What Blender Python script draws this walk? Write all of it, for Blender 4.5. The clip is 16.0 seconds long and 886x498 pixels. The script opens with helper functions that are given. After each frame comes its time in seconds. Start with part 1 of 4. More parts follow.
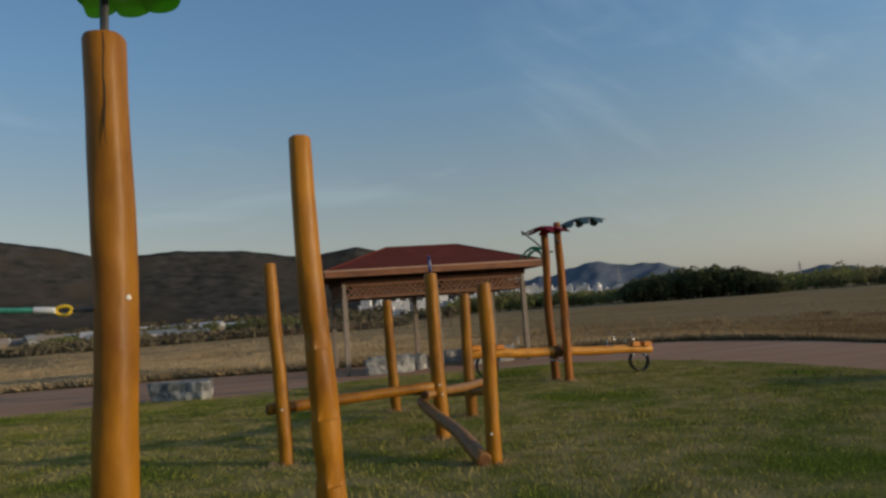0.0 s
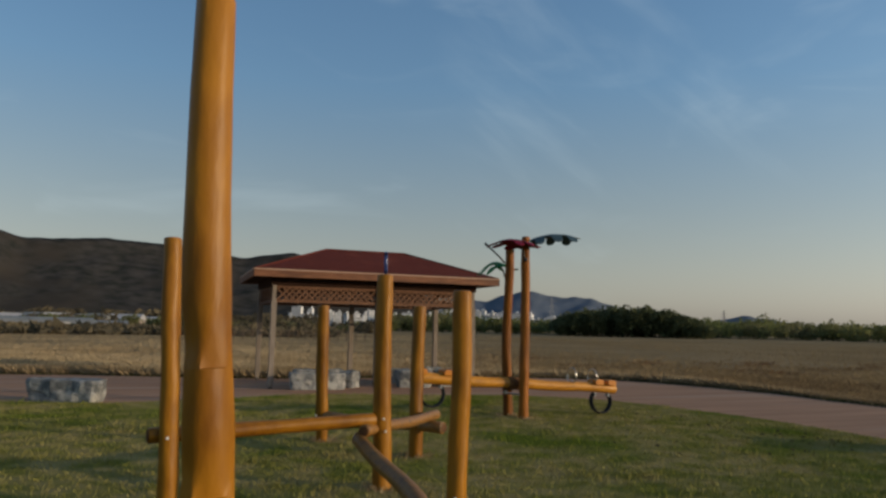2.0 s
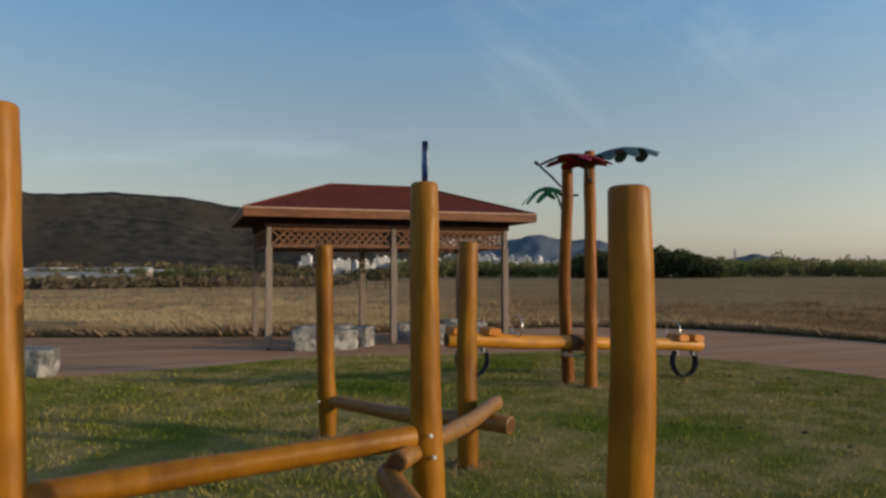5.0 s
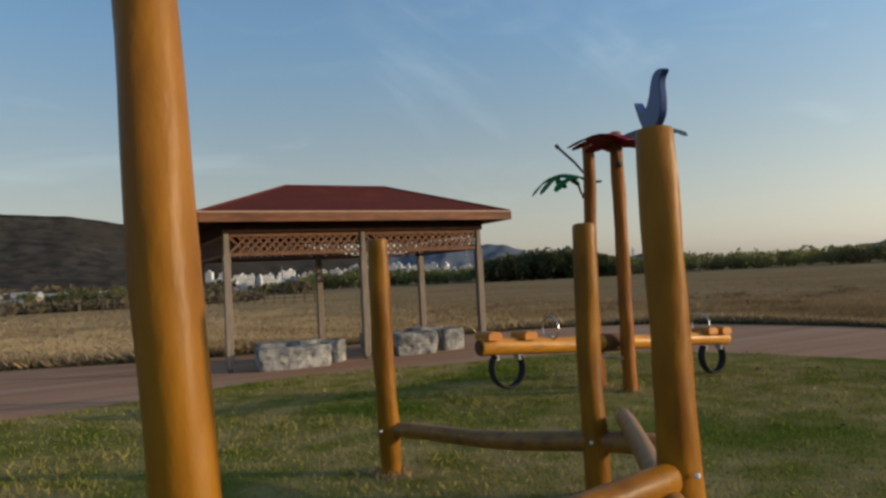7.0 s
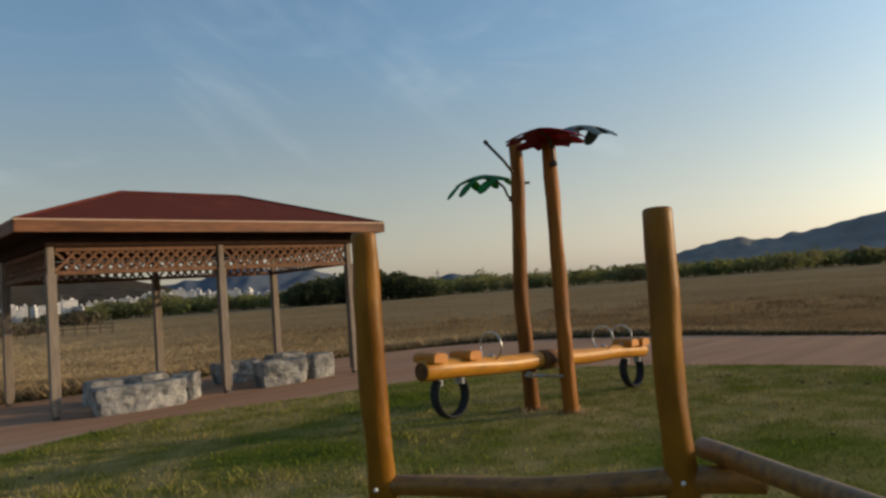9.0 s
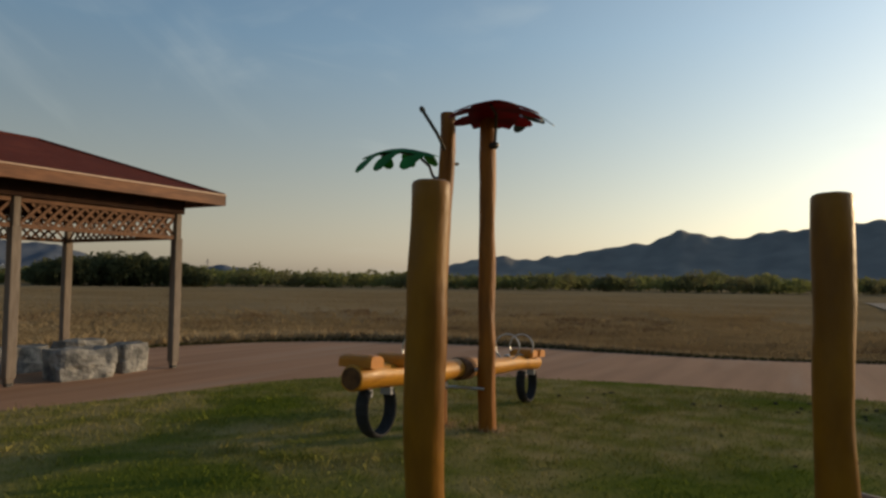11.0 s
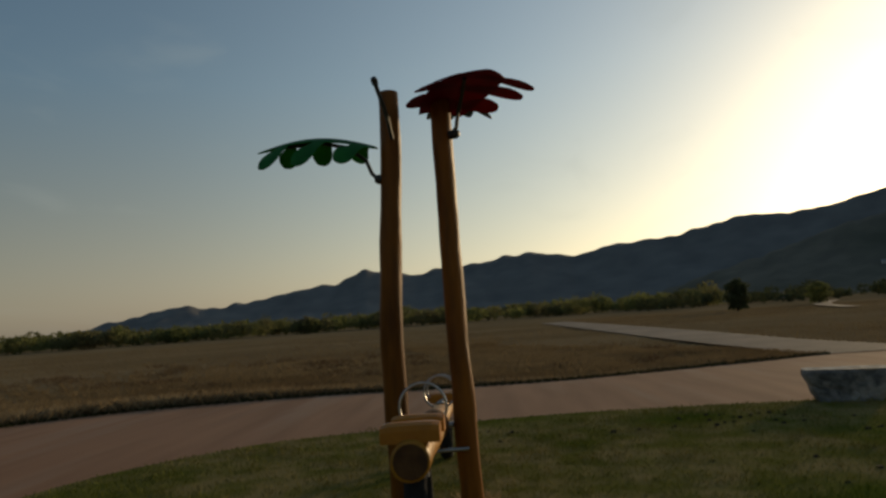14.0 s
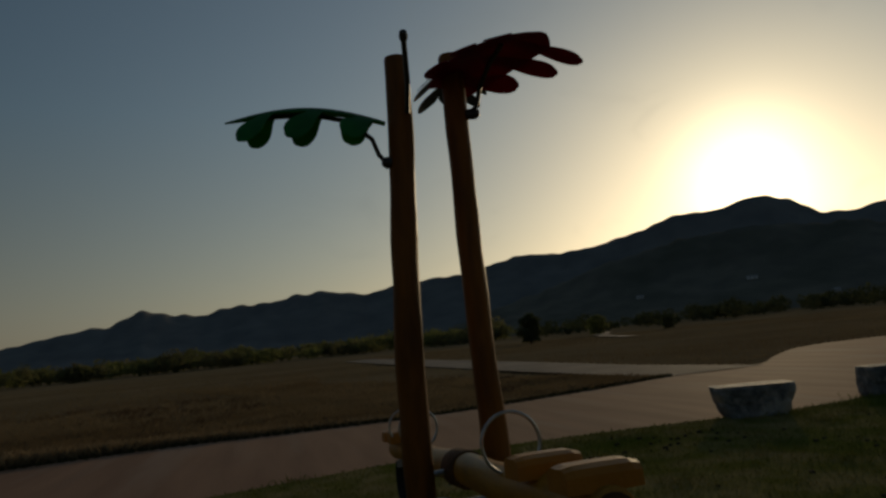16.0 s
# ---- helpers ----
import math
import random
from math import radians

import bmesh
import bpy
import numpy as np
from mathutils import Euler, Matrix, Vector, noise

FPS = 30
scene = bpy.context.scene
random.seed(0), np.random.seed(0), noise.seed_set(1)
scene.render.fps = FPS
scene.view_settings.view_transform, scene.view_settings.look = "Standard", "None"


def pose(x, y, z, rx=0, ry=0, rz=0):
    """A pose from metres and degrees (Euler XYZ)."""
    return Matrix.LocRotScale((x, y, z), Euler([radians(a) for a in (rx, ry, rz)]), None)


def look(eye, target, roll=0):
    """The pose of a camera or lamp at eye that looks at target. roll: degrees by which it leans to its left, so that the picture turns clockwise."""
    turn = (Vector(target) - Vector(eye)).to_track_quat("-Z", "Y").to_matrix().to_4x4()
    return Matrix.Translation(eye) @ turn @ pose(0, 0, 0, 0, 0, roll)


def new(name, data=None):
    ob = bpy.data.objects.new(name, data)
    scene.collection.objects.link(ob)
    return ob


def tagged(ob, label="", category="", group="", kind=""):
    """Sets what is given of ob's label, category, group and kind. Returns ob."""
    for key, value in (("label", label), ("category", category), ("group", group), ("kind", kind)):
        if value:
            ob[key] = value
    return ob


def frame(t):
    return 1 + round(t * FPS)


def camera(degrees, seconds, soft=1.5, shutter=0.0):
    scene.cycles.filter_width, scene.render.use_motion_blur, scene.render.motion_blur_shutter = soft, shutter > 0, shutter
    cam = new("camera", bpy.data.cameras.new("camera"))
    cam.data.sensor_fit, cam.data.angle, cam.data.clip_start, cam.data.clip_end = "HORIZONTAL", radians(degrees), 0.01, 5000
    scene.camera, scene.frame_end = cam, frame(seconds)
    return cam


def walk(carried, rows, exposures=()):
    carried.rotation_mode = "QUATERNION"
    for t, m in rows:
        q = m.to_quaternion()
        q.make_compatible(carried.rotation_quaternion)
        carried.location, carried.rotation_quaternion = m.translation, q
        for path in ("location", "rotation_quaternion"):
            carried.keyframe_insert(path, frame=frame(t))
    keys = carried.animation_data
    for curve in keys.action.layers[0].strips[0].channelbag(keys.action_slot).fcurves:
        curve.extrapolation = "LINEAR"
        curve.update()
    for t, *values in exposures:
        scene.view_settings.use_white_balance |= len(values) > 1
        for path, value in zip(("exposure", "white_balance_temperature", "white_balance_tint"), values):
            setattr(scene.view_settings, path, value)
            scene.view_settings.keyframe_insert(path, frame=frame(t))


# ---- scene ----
# ---- camera and its walk ----
cam = camera(63.1, 16.0, soft=2.7)
PATH = [
    (0, (0.471, 0.872, 1.565), (0.347, 2.861, 1.735), -4.2),
    (0.5, (0.358, 1.311, 1.563), (0.354, 3.308, 1.672), -2.3),
    (1, (0.33, 1.807, 1.557), (0.414, 3.803, 1.648), -2.3),
    (1.5, (0.181, 2.342, 1.565), (0.249, 4.334, 1.73), 1.7),
    (2, (0.107, 2.843, 1.541), (0.154, 4.83, 1.756), 1.2),
    (2.5, (0.001, 3.356, 1.538), (0.087, 5.341, 1.77), -1.9),
    (3, (-0.027, 3.853, 1.534), (0.228, 5.823, 1.771), -1.8),
    (3.5, (-0.032, 4.365, 1.525), (0.11, 6.349, 1.74), -2.4),
    (4, (-0.071, 4.89, 1.495), (0.121, 6.881, 1.507), -1.1),
    (4.5, (-0.104, 5.459, 1.544), (-0.023, 7.457, 1.546), -0.4),
    (5, (-0.247, 6.008, 1.54), (-0.22, 8.007, 1.605), -0.2),
    (7.5, (-1.989, 7.627, 1.446), (-1.668, 9.599, 1.536), -3.1),
    (8, (-2.279, 8.037, 1.43), (-1.934, 10.004, 1.538), -1.8),
    (8.5, (-2.483, 8.428, 1.43), (-1.857, 10.326, 1.501), -1.9),
    (9, (-2.637, 8.901, 1.432), (-1.835, 10.729, 1.546), -4.2),
    (9.5, (-2.749, 9.375, 1.401), (-1.683, 11.065, 1.501), -4.4),
    (12, (-3.407, 11.764, 1.387), (-1.991, 13.169, 1.522), 0.5),
    (12.5, (-3.41, 12.196, 1.382), (-1.859, 13.443, 1.591), -2.1),
    (13, (-3.41, 12.698, 1.358), (-1.752, 13.789, 1.604), -1.5),
    (13.5, (-3.293, 13.258, 1.361), (-1.576, 14.257, 1.597), -2.1),
    (14, (-3.273, 13.784, 1.34), (-1.456, 14.597, 1.534), -4.0),
    (14.5, (-3.179, 14.23, 1.298), (-1.33, 14.968, 1.483), 1.9),
    (15, (-3.004, 14.707, 1.305), (-1.031, 14.961, 1.519), -2.3),
    (15.5, (-2.857, 15.142, 1.314), (-0.882, 15.377, 1.526), -2.6),
    (16, (-2.73, 15.633, 1.323), (-0.762, 15.887, 1.575), -5.7),
]
EXPOSURES = [(0, -0.24, 6750, 8), (1.5, -0.16, 6850, 8), (3.0, -0.39, 6850, 9), (3.6, -0.44, 6850, 9), (4.5, -0.1, 6900, 9), (5, 0.03, 6950, 9), (8, 0.1, 7150, 10), (9.5, -0.03, 7700, 11), (12.2, -0.55, 8250, 10), (13.2, -0.84, 8400, 9), (14.2, -1.16, 8300, 8), (15.2, -1.78, 7900, 7), (16, -2.35, 7800, 6)]
walk(cam, [(t, look(eye, target, roll)) for t, eye, target, roll in PATH], EXPOSURES)

# ---- sky and sun ----
SUN_AZ, SUN_EL = 106.3, 9.6          # degrees clockwise from +y, degrees above the horizon
SKY_STRENGTH, SUN_STRENGTH = 0.15, 3.1
world = bpy.data.worlds.new("evening_sky")
scene.world = world
world.use_nodes = True
wt = world.node_tree
wt.nodes.clear()


def towards(az, el):
    return (math.sin(radians(az)) * math.cos(radians(el)), math.cos(radians(az)) * math.cos(radians(el)), math.sin(radians(el)))


def wnode(kind, **inputs):
    """A node of the sky; inputs by name, with _ for a space, or i and a number; a socket is linked, a value is set."""
    n = wt.nodes.new("ShaderNode" + kind)
    for key, val in inputs.items():
        sock = n.inputs[int(key[1:])] if key[1:].isdigit() else n.inputs[key.replace("_", " ")]
        if isinstance(val, bpy.types.NodeSocket):
            wt.links.new(val, sock)
        else:
            sock.default_value = val
    return n


def wmath(op, a, b):
    n = wnode("Math", i0=a, i1=b)
    n.operation = op
    return n.outputs[0]


def wvec(op, a, b, out=0):
    n = wnode("VectorMath", i0=a, i1=b)
    n.operation = op
    return n.outputs[out]


def wrange(value, lo, hi, to_lo, to_hi, smooth=True):
    n = wnode("MapRange", Value=value, From_Min=lo, From_Max=hi, To_Min=to_lo, To_Max=to_hi)
    n.interpolation_type = "SMOOTHSTEP" if smooth else "LINEAR"
    return n.outputs[0]


def wmix(fac, a, b):
    n = wnode("Mix")
    n.data_type = "RGBA"
    for sock, val in ((n.inputs[0], fac), (n.inputs[6], a), (n.inputs[7], b)):
        if isinstance(val, bpy.types.NodeSocket):
            wt.links.new(val, sock)
        else:
            sock.default_value = val
    return n.outputs[2]


sky = wt.nodes.new("ShaderNodeTexSky")
sky.sky_type = "NISHITA"
sky.sun_disc = False
sky.sun_elevation, sky.sun_rotation = radians(SUN_EL), radians(SUN_AZ)
sky.air_density, sky.dust_density, sky.ozone_density = 1.0, 0.85, 2.0
sky.altitude = 50
wway = wnode("TexCoord").outputs["Generated"]
wup = wnode("SeparateXYZ", i0=wway).outputs["Z"]
waside = wvec("DOT_PRODUCT", wway, towards(SUN_AZ, 11.3), 1)      # 1 towards the sun
# a deeper blue overhead
wdeep = wvec("MULTIPLY", sky.outputs["Color"], wmix(wmath("MULTIPLY", wrange(wup, 0.05, 0.5, 0.0, 1.0), wrange(waside, 0.1, 0.8, 1.0, 0.2)), (1, 1, 1, 1), (0.74, 1.0, 1.20, 1)))
# spring haze greys the sky towards the horizon, least of all round the sun
wgrey = wvec("MULTIPLY", wnode("RGBToBW", i0=wdeep).outputs[0], (0.765, 0.715, 0.72))
whaze = wmix(wmath("MULTIPLY", wrange(wup, 0.0, 0.32, 0.80, 0.0, False), wrange(waside, 0.45, 0.95, 1.0, 0.6, False)), wdeep, wgrey)
# thin haze is lit more strongly on the sun's side
wlit = wvec("MULTIPLY", whaze, wmath("MULTIPLY", wrange(waside, -0.85, 0.9, 0.92, 1.46), wrange(waside, 0.45, 0.98, 1.0, 1.3)))
# faint high wisps of cirrus, thickest in one drift
wmap = wnode("Mapping", Vector=wway, Scale=(2.2, 5.0, 9.0), Rotation=(0.3, 0.5, 0.6))
wno = wnode("TexNoise", Vector=wmap.outputs[0], Scale=1.6, Detail=6.0, Distortion=0.8)
wturn = wnode("Mapping", Vector=wway, Rotation=(0.0, radians(-38), 0.0))
wdrift = wnode("Mapping", Vector=wturn.outputs[0], Scale=(1.7, 2.5, 6.5))
wno2 = wnode("TexNoise", Vector=wdrift.outputs[0], Scale=2.4, Detail=5.0, Distortion=0.25)
wpatch = wrange(wvec("DOT_PRODUCT", wway, towards(15, 17.5), 1), 0.962, 0.996, 0.0, 1.0)
wthin = wmath("ADD", wrange(wno.outputs["Fac"], 0.55, 0.82, 0.04, 0.16), wmath("MULTIPLY", wpatch, wrange(wno2.outputs["Fac"], 0.46, 0.80, 0.0, 0.17)))
wcloud = wmix(wthin, wlit, (4.6, 5.6, 6.3, 1))
# the aureole round the sun: a tight core in a wide warm glow
wnear = wvec("DOT_PRODUCT", wway, towards(SUN_AZ, SUN_EL), 1)
wnear = wmath("MAXIMUM", wnear, 0.0)
wcore = wvec("MULTIPLY", wmath("POWER", wnear, 420.0), (40, 35, 26))
wglow = wvec("MULTIPLY", wmath("POWER", wnear, 55.0), (2.0, 1.65, 0.9))
wsum = wvec("ADD", wcloud, wvec("ADD", wcore, wglow))
bg = wnode("Background", Color=wsum, Strength=SKY_STRENGTH)
wt.links.new(bg.outputs[0], wnode("OutputWorld").inputs[0])

sun_way = Vector((math.sin(radians(SUN_AZ)) * math.cos(radians(SUN_EL)), math.cos(radians(SUN_AZ)) * math.cos(radians(SUN_EL)), math.sin(radians(SUN_EL))))
sun_data = bpy.data.lights.new("sun", "SUN")
sun_data.energy, sun_data.angle, sun_data.color = SUN_STRENGTH, radians(0.6), (1.0, 0.80, 0.56)
sun = new("sun", sun_data)
sun.matrix_world = look(sun_way * 300, (0, 0, 0))


# ---- materials ----
def mat(name, colour, colour2=None, scale=8.0, rough=0.7, metal=0.0, bump=0.0, bump_scale=60.0, stretch=(1, 1, 1), coat=0.0,
        colour3=None, scale3=0.6, spread=(0.35, 0.65), spread3=(0.45, 0.65), per_object=0.0, space="Object", translucent=0.0, gloss=0.5, turn=None):
    """A noise-mixed surface: two tints at one scale, a third in larger patches, fine relief, and a shift from object to object."""
    m = bpy.data.materials.new(name)
    m.use_nodes = True
    t = m.node_tree
    n, l = t.nodes, t.links
    b = n["Principled BSDF"]
    b.inputs["Roughness"].default_value, b.inputs["Metallic"].default_value = rough, metal
    b.inputs["Coat Weight"].default_value = coat
    b.inputs["Specular IOR Level"].default_value = gloss
    b.inputs["Coat Roughness"].default_value = 0.18
    co = n.new("ShaderNodeTexCoord")
    mp = n.new("ShaderNodeMapping")
    mp.inputs["Scale"].default_value = stretch
    if turn is not None:
        mp.vector_type = "TEXTURE"
        mp.inputs["Rotation"].default_value = (0, 0, radians(turn))
    l.new(co.outputs[space], mp.inputs["Vector"])

    def noise_fac(sc, lo, hi, detail=5.0):
        q = n.new("ShaderNodeTexNoise")
        q.inputs["Scale"].default_value, q.inputs["Detail"].default_value = sc, detail
        l.new(mp.outputs[0], q.inputs["Vector"])
        r = n.new("ShaderNodeMapRange")
        r.inputs["From Min"].default_value, r.inputs["From Max"].default_value = lo, hi
        l.new(q.outputs["Fac"], r.inputs["Value"])
        return r.outputs[0]

    def mixed(fac, a, c):
        x = n.new("ShaderNodeMix")
        x.data_type = "RGBA"
        l.new(fac, x.inputs[0])
        for sock, val in ((x.inputs[6], a), (x.inputs[7], c)):
            if isinstance(val, tuple):
                sock.default_value = (*val, 1)
            else:
                l.new(val, sock)
        return x.outputs[2]

    out = colour
    if colour2:
        out = mixed(noise_fac(scale, *spread), colour, colour2)
    if colour3:
        out = mixed(noise_fac(scale3, *spread3), out, colour3)
    if per_object:
        oi = n.new("ShaderNodeObjectInfo")
        r = n.new("ShaderNodeMapRange")
        r.inputs["To Min"].default_value, r.inputs["To Max"].default_value = 1 - per_object, 1 + per_object
        l.new(oi.outputs["Random"], r.inputs["Value"])
        hs = n.new("ShaderNodeHueSaturation")
        l.new(r.outputs[0], hs.inputs["Value"])
        if isinstance(out, tuple):
            hs.inputs["Color"].default_value = (*out, 1)
        else:
            l.new(out, hs.inputs["Color"])
        out = hs.outputs[0]
    if isinstance(out, tuple):
        b.inputs["Base Color"].default_value = (*out, 1)
    else:
        l.new(out, b.inputs["Base Color"])
    if bump:
        q = n.new("ShaderNodeTexNoise")
        q.inputs["Scale"].default_value, q.inputs["Detail"].default_value = bump_scale, 6.0
        l.new(mp.outputs[0], q.inputs["Vector"])
        bp = n.new("ShaderNodeBump")
        bp.inputs["Strength"].default_value = bump
        bp.inputs["Distance"].default_value = 0.02
        l.new(q.outputs["Fac"], bp.inputs["Height"])
        l.new(bp.outputs[0], b.inputs["Normal"])
    if translucent:
        tr = n.new("ShaderNodeBsdfTranslucent")
        if isinstance(out, tuple):
            tr.inputs["Color"].default_value = (*out, 1)
        else:
            l.new(out, tr.inputs["Color"])
        ms = n.new("ShaderNodeMixShader")
        ms.inputs[0].default_value = translucent
        l.new(b.outputs[0], ms.inputs[1])
        l.new(tr.outputs[0], ms.inputs[2])
        l.new(ms.outputs[0], n["Material Output"].inputs["Surface"])
    return m


M_LOG = mat("varnished_log", (0.335, 0.138, 0.0085), (0.248, 0.097, 0.0065), 3, 0.44, 0, 0.34, 5, (3, 3, 1.3), 0.0, (0.150, 0.052, 0.005), 1.2, (0.3, 0.7), (0.46, 0.72), 0.16, gloss=0.22)
M_TALL = mat("brown_varnished_log", (0.29, 0.094, 0.009), (0.20, 0.064, 0.007), 4, 0.5, 0, 0.4, 7, (4, 4, 0.8), 0.0, (0.10, 0.034, 0.006), 1.5, (0.3, 0.7), (0.46, 0.72), 0.1, gloss=0.2)
M_BEAM = mat("weathered_log", (0.285, 0.130, 0.024), (0.190, 0.083, 0.016), 5, 0.5, 0, 0.12, 25, (1.2, 5, 5), 0.05, (0.125, 0.060, 0.020), 2.5, (0.3, 0.7), (0.5, 0.7), 0.12)
M_CUT = mat("log_end_grain", (0.150, 0.066, 0.024), (0.085, 0.038, 0.016), 14, 0.8, 0, 0.4, 60, gloss=0.2)
M_SEESAW = mat("yellow_varnished_log", (0.52, 0.222, 0.018), (0.40, 0.162, 0.013), 4, 0.5, 0, 0.12, 18, (0.6, 5, 5), 0.05, (0.28, 0.115, 0.016), 1.6, (0.3, 0.7), (0.50, 0.75), gloss=0.35)
M_SEAT = mat("orange_seat_wood", (0.55, 0.185, 0.009), (0.43, 0.140, 0.008), 6, 0.48, 0, 0.12, 40, (1, 1, 1), 0.05, gloss=0.35)
M_CHROME = mat("steel", (0.48, 0.47, 0.45), (0.38, 0.37, 0.36), 20, 0.34, 1.0, 0.05, 90)
M_DARKMETAL = mat("dark_painted_metal", (0.035, 0.037, 0.04), (0.06, 0.055, 0.05), 12, 0.45, 0.4, 0.1, 80)
M_BOLT = mat("white_bolt_cap", (0.72, 0.70, 0.64), (0.6, 0.56, 0.5), 30, 0.4)
M_RUBBER = mat("tyre_rubber", (0.012, 0.012, 0.012), (0.022, 0.021, 0.020), 18, 0.9, 0, 0.4, 90)
M_GREEN = mat("green_leaf_plastic", (0.02, 0.28, 0.06), (0.015, 0.2, 0.045), 5, 0.42, 0, 0.05, 40, coat=0.0, translucent=0.45, gloss=0.2)
M_LIME = mat("light_green_leaf_plastic", (0.17, 0.62, 0.06), (0.13, 0.5, 0.05), 5, 0.3, 0, 0.05, 40, coat=0.2, translucent=0.6)
M_RED = mat("crimson_leaf_plastic", (0.34, 0.006, 0.032), (0.24, 0.005, 0.024), 5, 0.42, 0, 0.05, 40, coat=0.0, translucent=0.5, gloss=0.2)
M_TEAL = mat("teal_leaf_plastic", (0.07, 0.12, 0.14), (0.05, 0.09, 0.105), 5, 0.45, 0, 0.05, 40, coat=0.0, translucent=0.3, gloss=0.3)
M_BLUE = mat("blue_painted_board", (0.018, 0.052, 0.200), (0.014, 0.036, 0.14), 7, 0.4, 0, 0.1, 60, coat=0.15)
M_ROPE = mat("teal_rope", (0.05, 0.30, 0.22), (0.03, 0.2, 0.15), 60, 0.8, 0, 0.5, 200)
M_YELLOW = mat("yellow_plastic", (0.75, 0.52, 0.03), (0.62, 0.4, 0.02), 20, 0.4)
M_WHITE = mat("white_plastic", (0.72, 0.72, 0.70), (0.6, 0.6, 0.58), 20, 0.45)
M_ROOF = mat("red_brown_shingle", (0.115, 0.024, 0.016), (0.080, 0.018, 0.013), 9, 0.9, 0, 0.4, 50, (1, 1, 1), 0, (0.14, 0.034, 0.022), 1.4, (0.3, 0.7), (0.5, 0.75), 0.06, gloss=0.15)
M_FASCIA = mat("brown_fascia_board", (0.225, 0.094, 0.044), (0.165, 0.067, 0.033), 6, 0.6, 0, 0.2, 40, (0.6, 4, 4), 0.0, (0.12, 0.05, 0.026), 1.5, gloss=0.25)
M_TRIM = mat("pale_drip_edge", (0.52, 0.36, 0.25), (0.44, 0.29, 0.2), 6, 0.5, 0, 0.1, 40)
M_COLUMN = mat("grey_brown_timber", (0.255, 0.208, 0.168), (0.180, 0.142, 0.113), 7, 0.75, 0, 0.4, 40, (5, 5, 0.6), 0, (0.13, 0.102, 0.082), 2.0, (0.3, 0.7), (0.52, 0.75), 0.08, gloss=0.2)
M_LATTICE = mat("brown_lattice_timber", (0.185, 0.092, 0.052), (0.135, 0.066, 0.038), 8, 0.7, 0, 0.3, 50, per_object=0.12, gloss=0.2)
# near-black tone: the shade under the eaves is put into the timber colour
M_SOFFIT = mat("shade_toned_soffit", (0.040, 0.020, 0.013), (0.028, 0.014, 0.010), 6, 0.85, 0, 0.3, 30, gloss=0.1)
M_STONE = mat("rough_granite", (0.225, 0.220, 0.208), (0.095, 0.097, 0.097), 6, 0.7, 0, 1.0, 22, (1, 1, 1), 0, (0.33, 0.315, 0.285), 3.6, (0.38, 0.60), (0.50, 0.62), 0.15, gloss=0.4)
M_LAWN = mat("lawn_soil_and_thatch", (0.150, 0.142, 0.036), (0.265, 0.210, 0.090), 2.2, 0.95, 0, 0.9, 30, (1, 1, 1), 0, (0.095, 0.114, 0.020), 0.42, (0.36, 0.60), (0.49, 0.64), gloss=0.0)
M_PATH = mat("red_brown_paving", (0.375, 0.205, 0.122), (0.290, 0.156, 0.093), 1.6, 0.85, 0, 0.3, 40, (7.0, 0.8, 1), 0, (0.365, 0.230, 0.155), 0.9, (0.35, 0.65), (0.52, 0.70), gloss=0.1, turn=21)
M_PALEPATH = mat("pale_gravel_track", (0.20, 0.160, 0.125), (0.165, 0.130, 0.10), 1.2, 0.85, 0, 0.4, 60, (1, 1, 1), 0, (0.235, 0.187, 0.148), 0.3, gloss=0.15)
M_FIELD = mat("dry_meadow", (0.230, 0.166, 0.092), (0.185, 0.130, 0.070), 0.9, 0.95, 0, 0.5, 8, (1, 1, 1), 0, (0.260, 0.190, 0.108), 0.07, (0.36, 0.66), (0.42, 0.62), gloss=0.0)
M_GRASS = mat("green_grass_blades", (0.192, 0.188, 0.042), (0.280, 0.234, 0.088), 2.2, 0.9, 0, 0, 1, (1, 1, 1), 0, (0.120, 0.154, 0.024), 0.42, (0.36, 0.60), (0.49, 0.64), translucent=0.08, gloss=0.0)
M_STRAW = mat("dry_straw_blades", (0.305, 0.222, 0.124), (0.245, 0.175, 0.096), 0.8, 0.9, 0, 0, 1, (1, 1, 1), 0, (0.215, 0.148, 0.080), 0.12, (0.36, 0.64), (0.45, 0.6), translucent=0.28, gloss=0.0)
M_PALESTRAW = mat("pale_straw_blades", (0.47, 0.355, 0.212), (0.39, 0.29, 0.17), 0.8, 0.9, 0, 0, 1, (1, 1, 1), 0, (0.31, 0.225, 0.128), 0.15, (0.36, 0.64), (0.45, 0.6), translucent=0.28, gloss=0.0)
M_EDGEBLADE = mat("dark_edge_blades", (0.055, 0.060, 0.020), (0.085, 0.070, 0.034), 1.5, 0.9, translucent=0.05, gloss=0.05)
M_DEADWEED = mat("dead_brown_weeds", (0.190, 0.118, 0.066), (0.145, 0.090, 0.052), 0.8, 0.9, translucent=0.1, gloss=0.0)
M_DARKWOOD_TREES = mat("dark_evergreen_foliage", (0.100, 0.110, 0.052), (0.070, 0.080, 0.040), 0.35, 0.9, translucent=0.3, gloss=0.05)
M_SPRING = mat("spring_foliage", (0.200, 0.210, 0.072), (0.140, 0.155, 0.058), 0.12, 0.9, translucent=0.5, colour3=(0.165, 0.146, 0.076), scale3=0.05, gloss=0.1)
M_SCRUB = mat("bare_brown_scrub", (0.140, 0.112, 0.070), (0.095, 0.080, 0.052), 0.12, 0.9, translucent=0.25, gloss=0.05)
M_BARK = mat("grey_bark", (0.060, 0.046, 0.034), (0.040, 0.031, 0.024), 9, 0.9, 0, 0.6, 30, gloss=0.05)
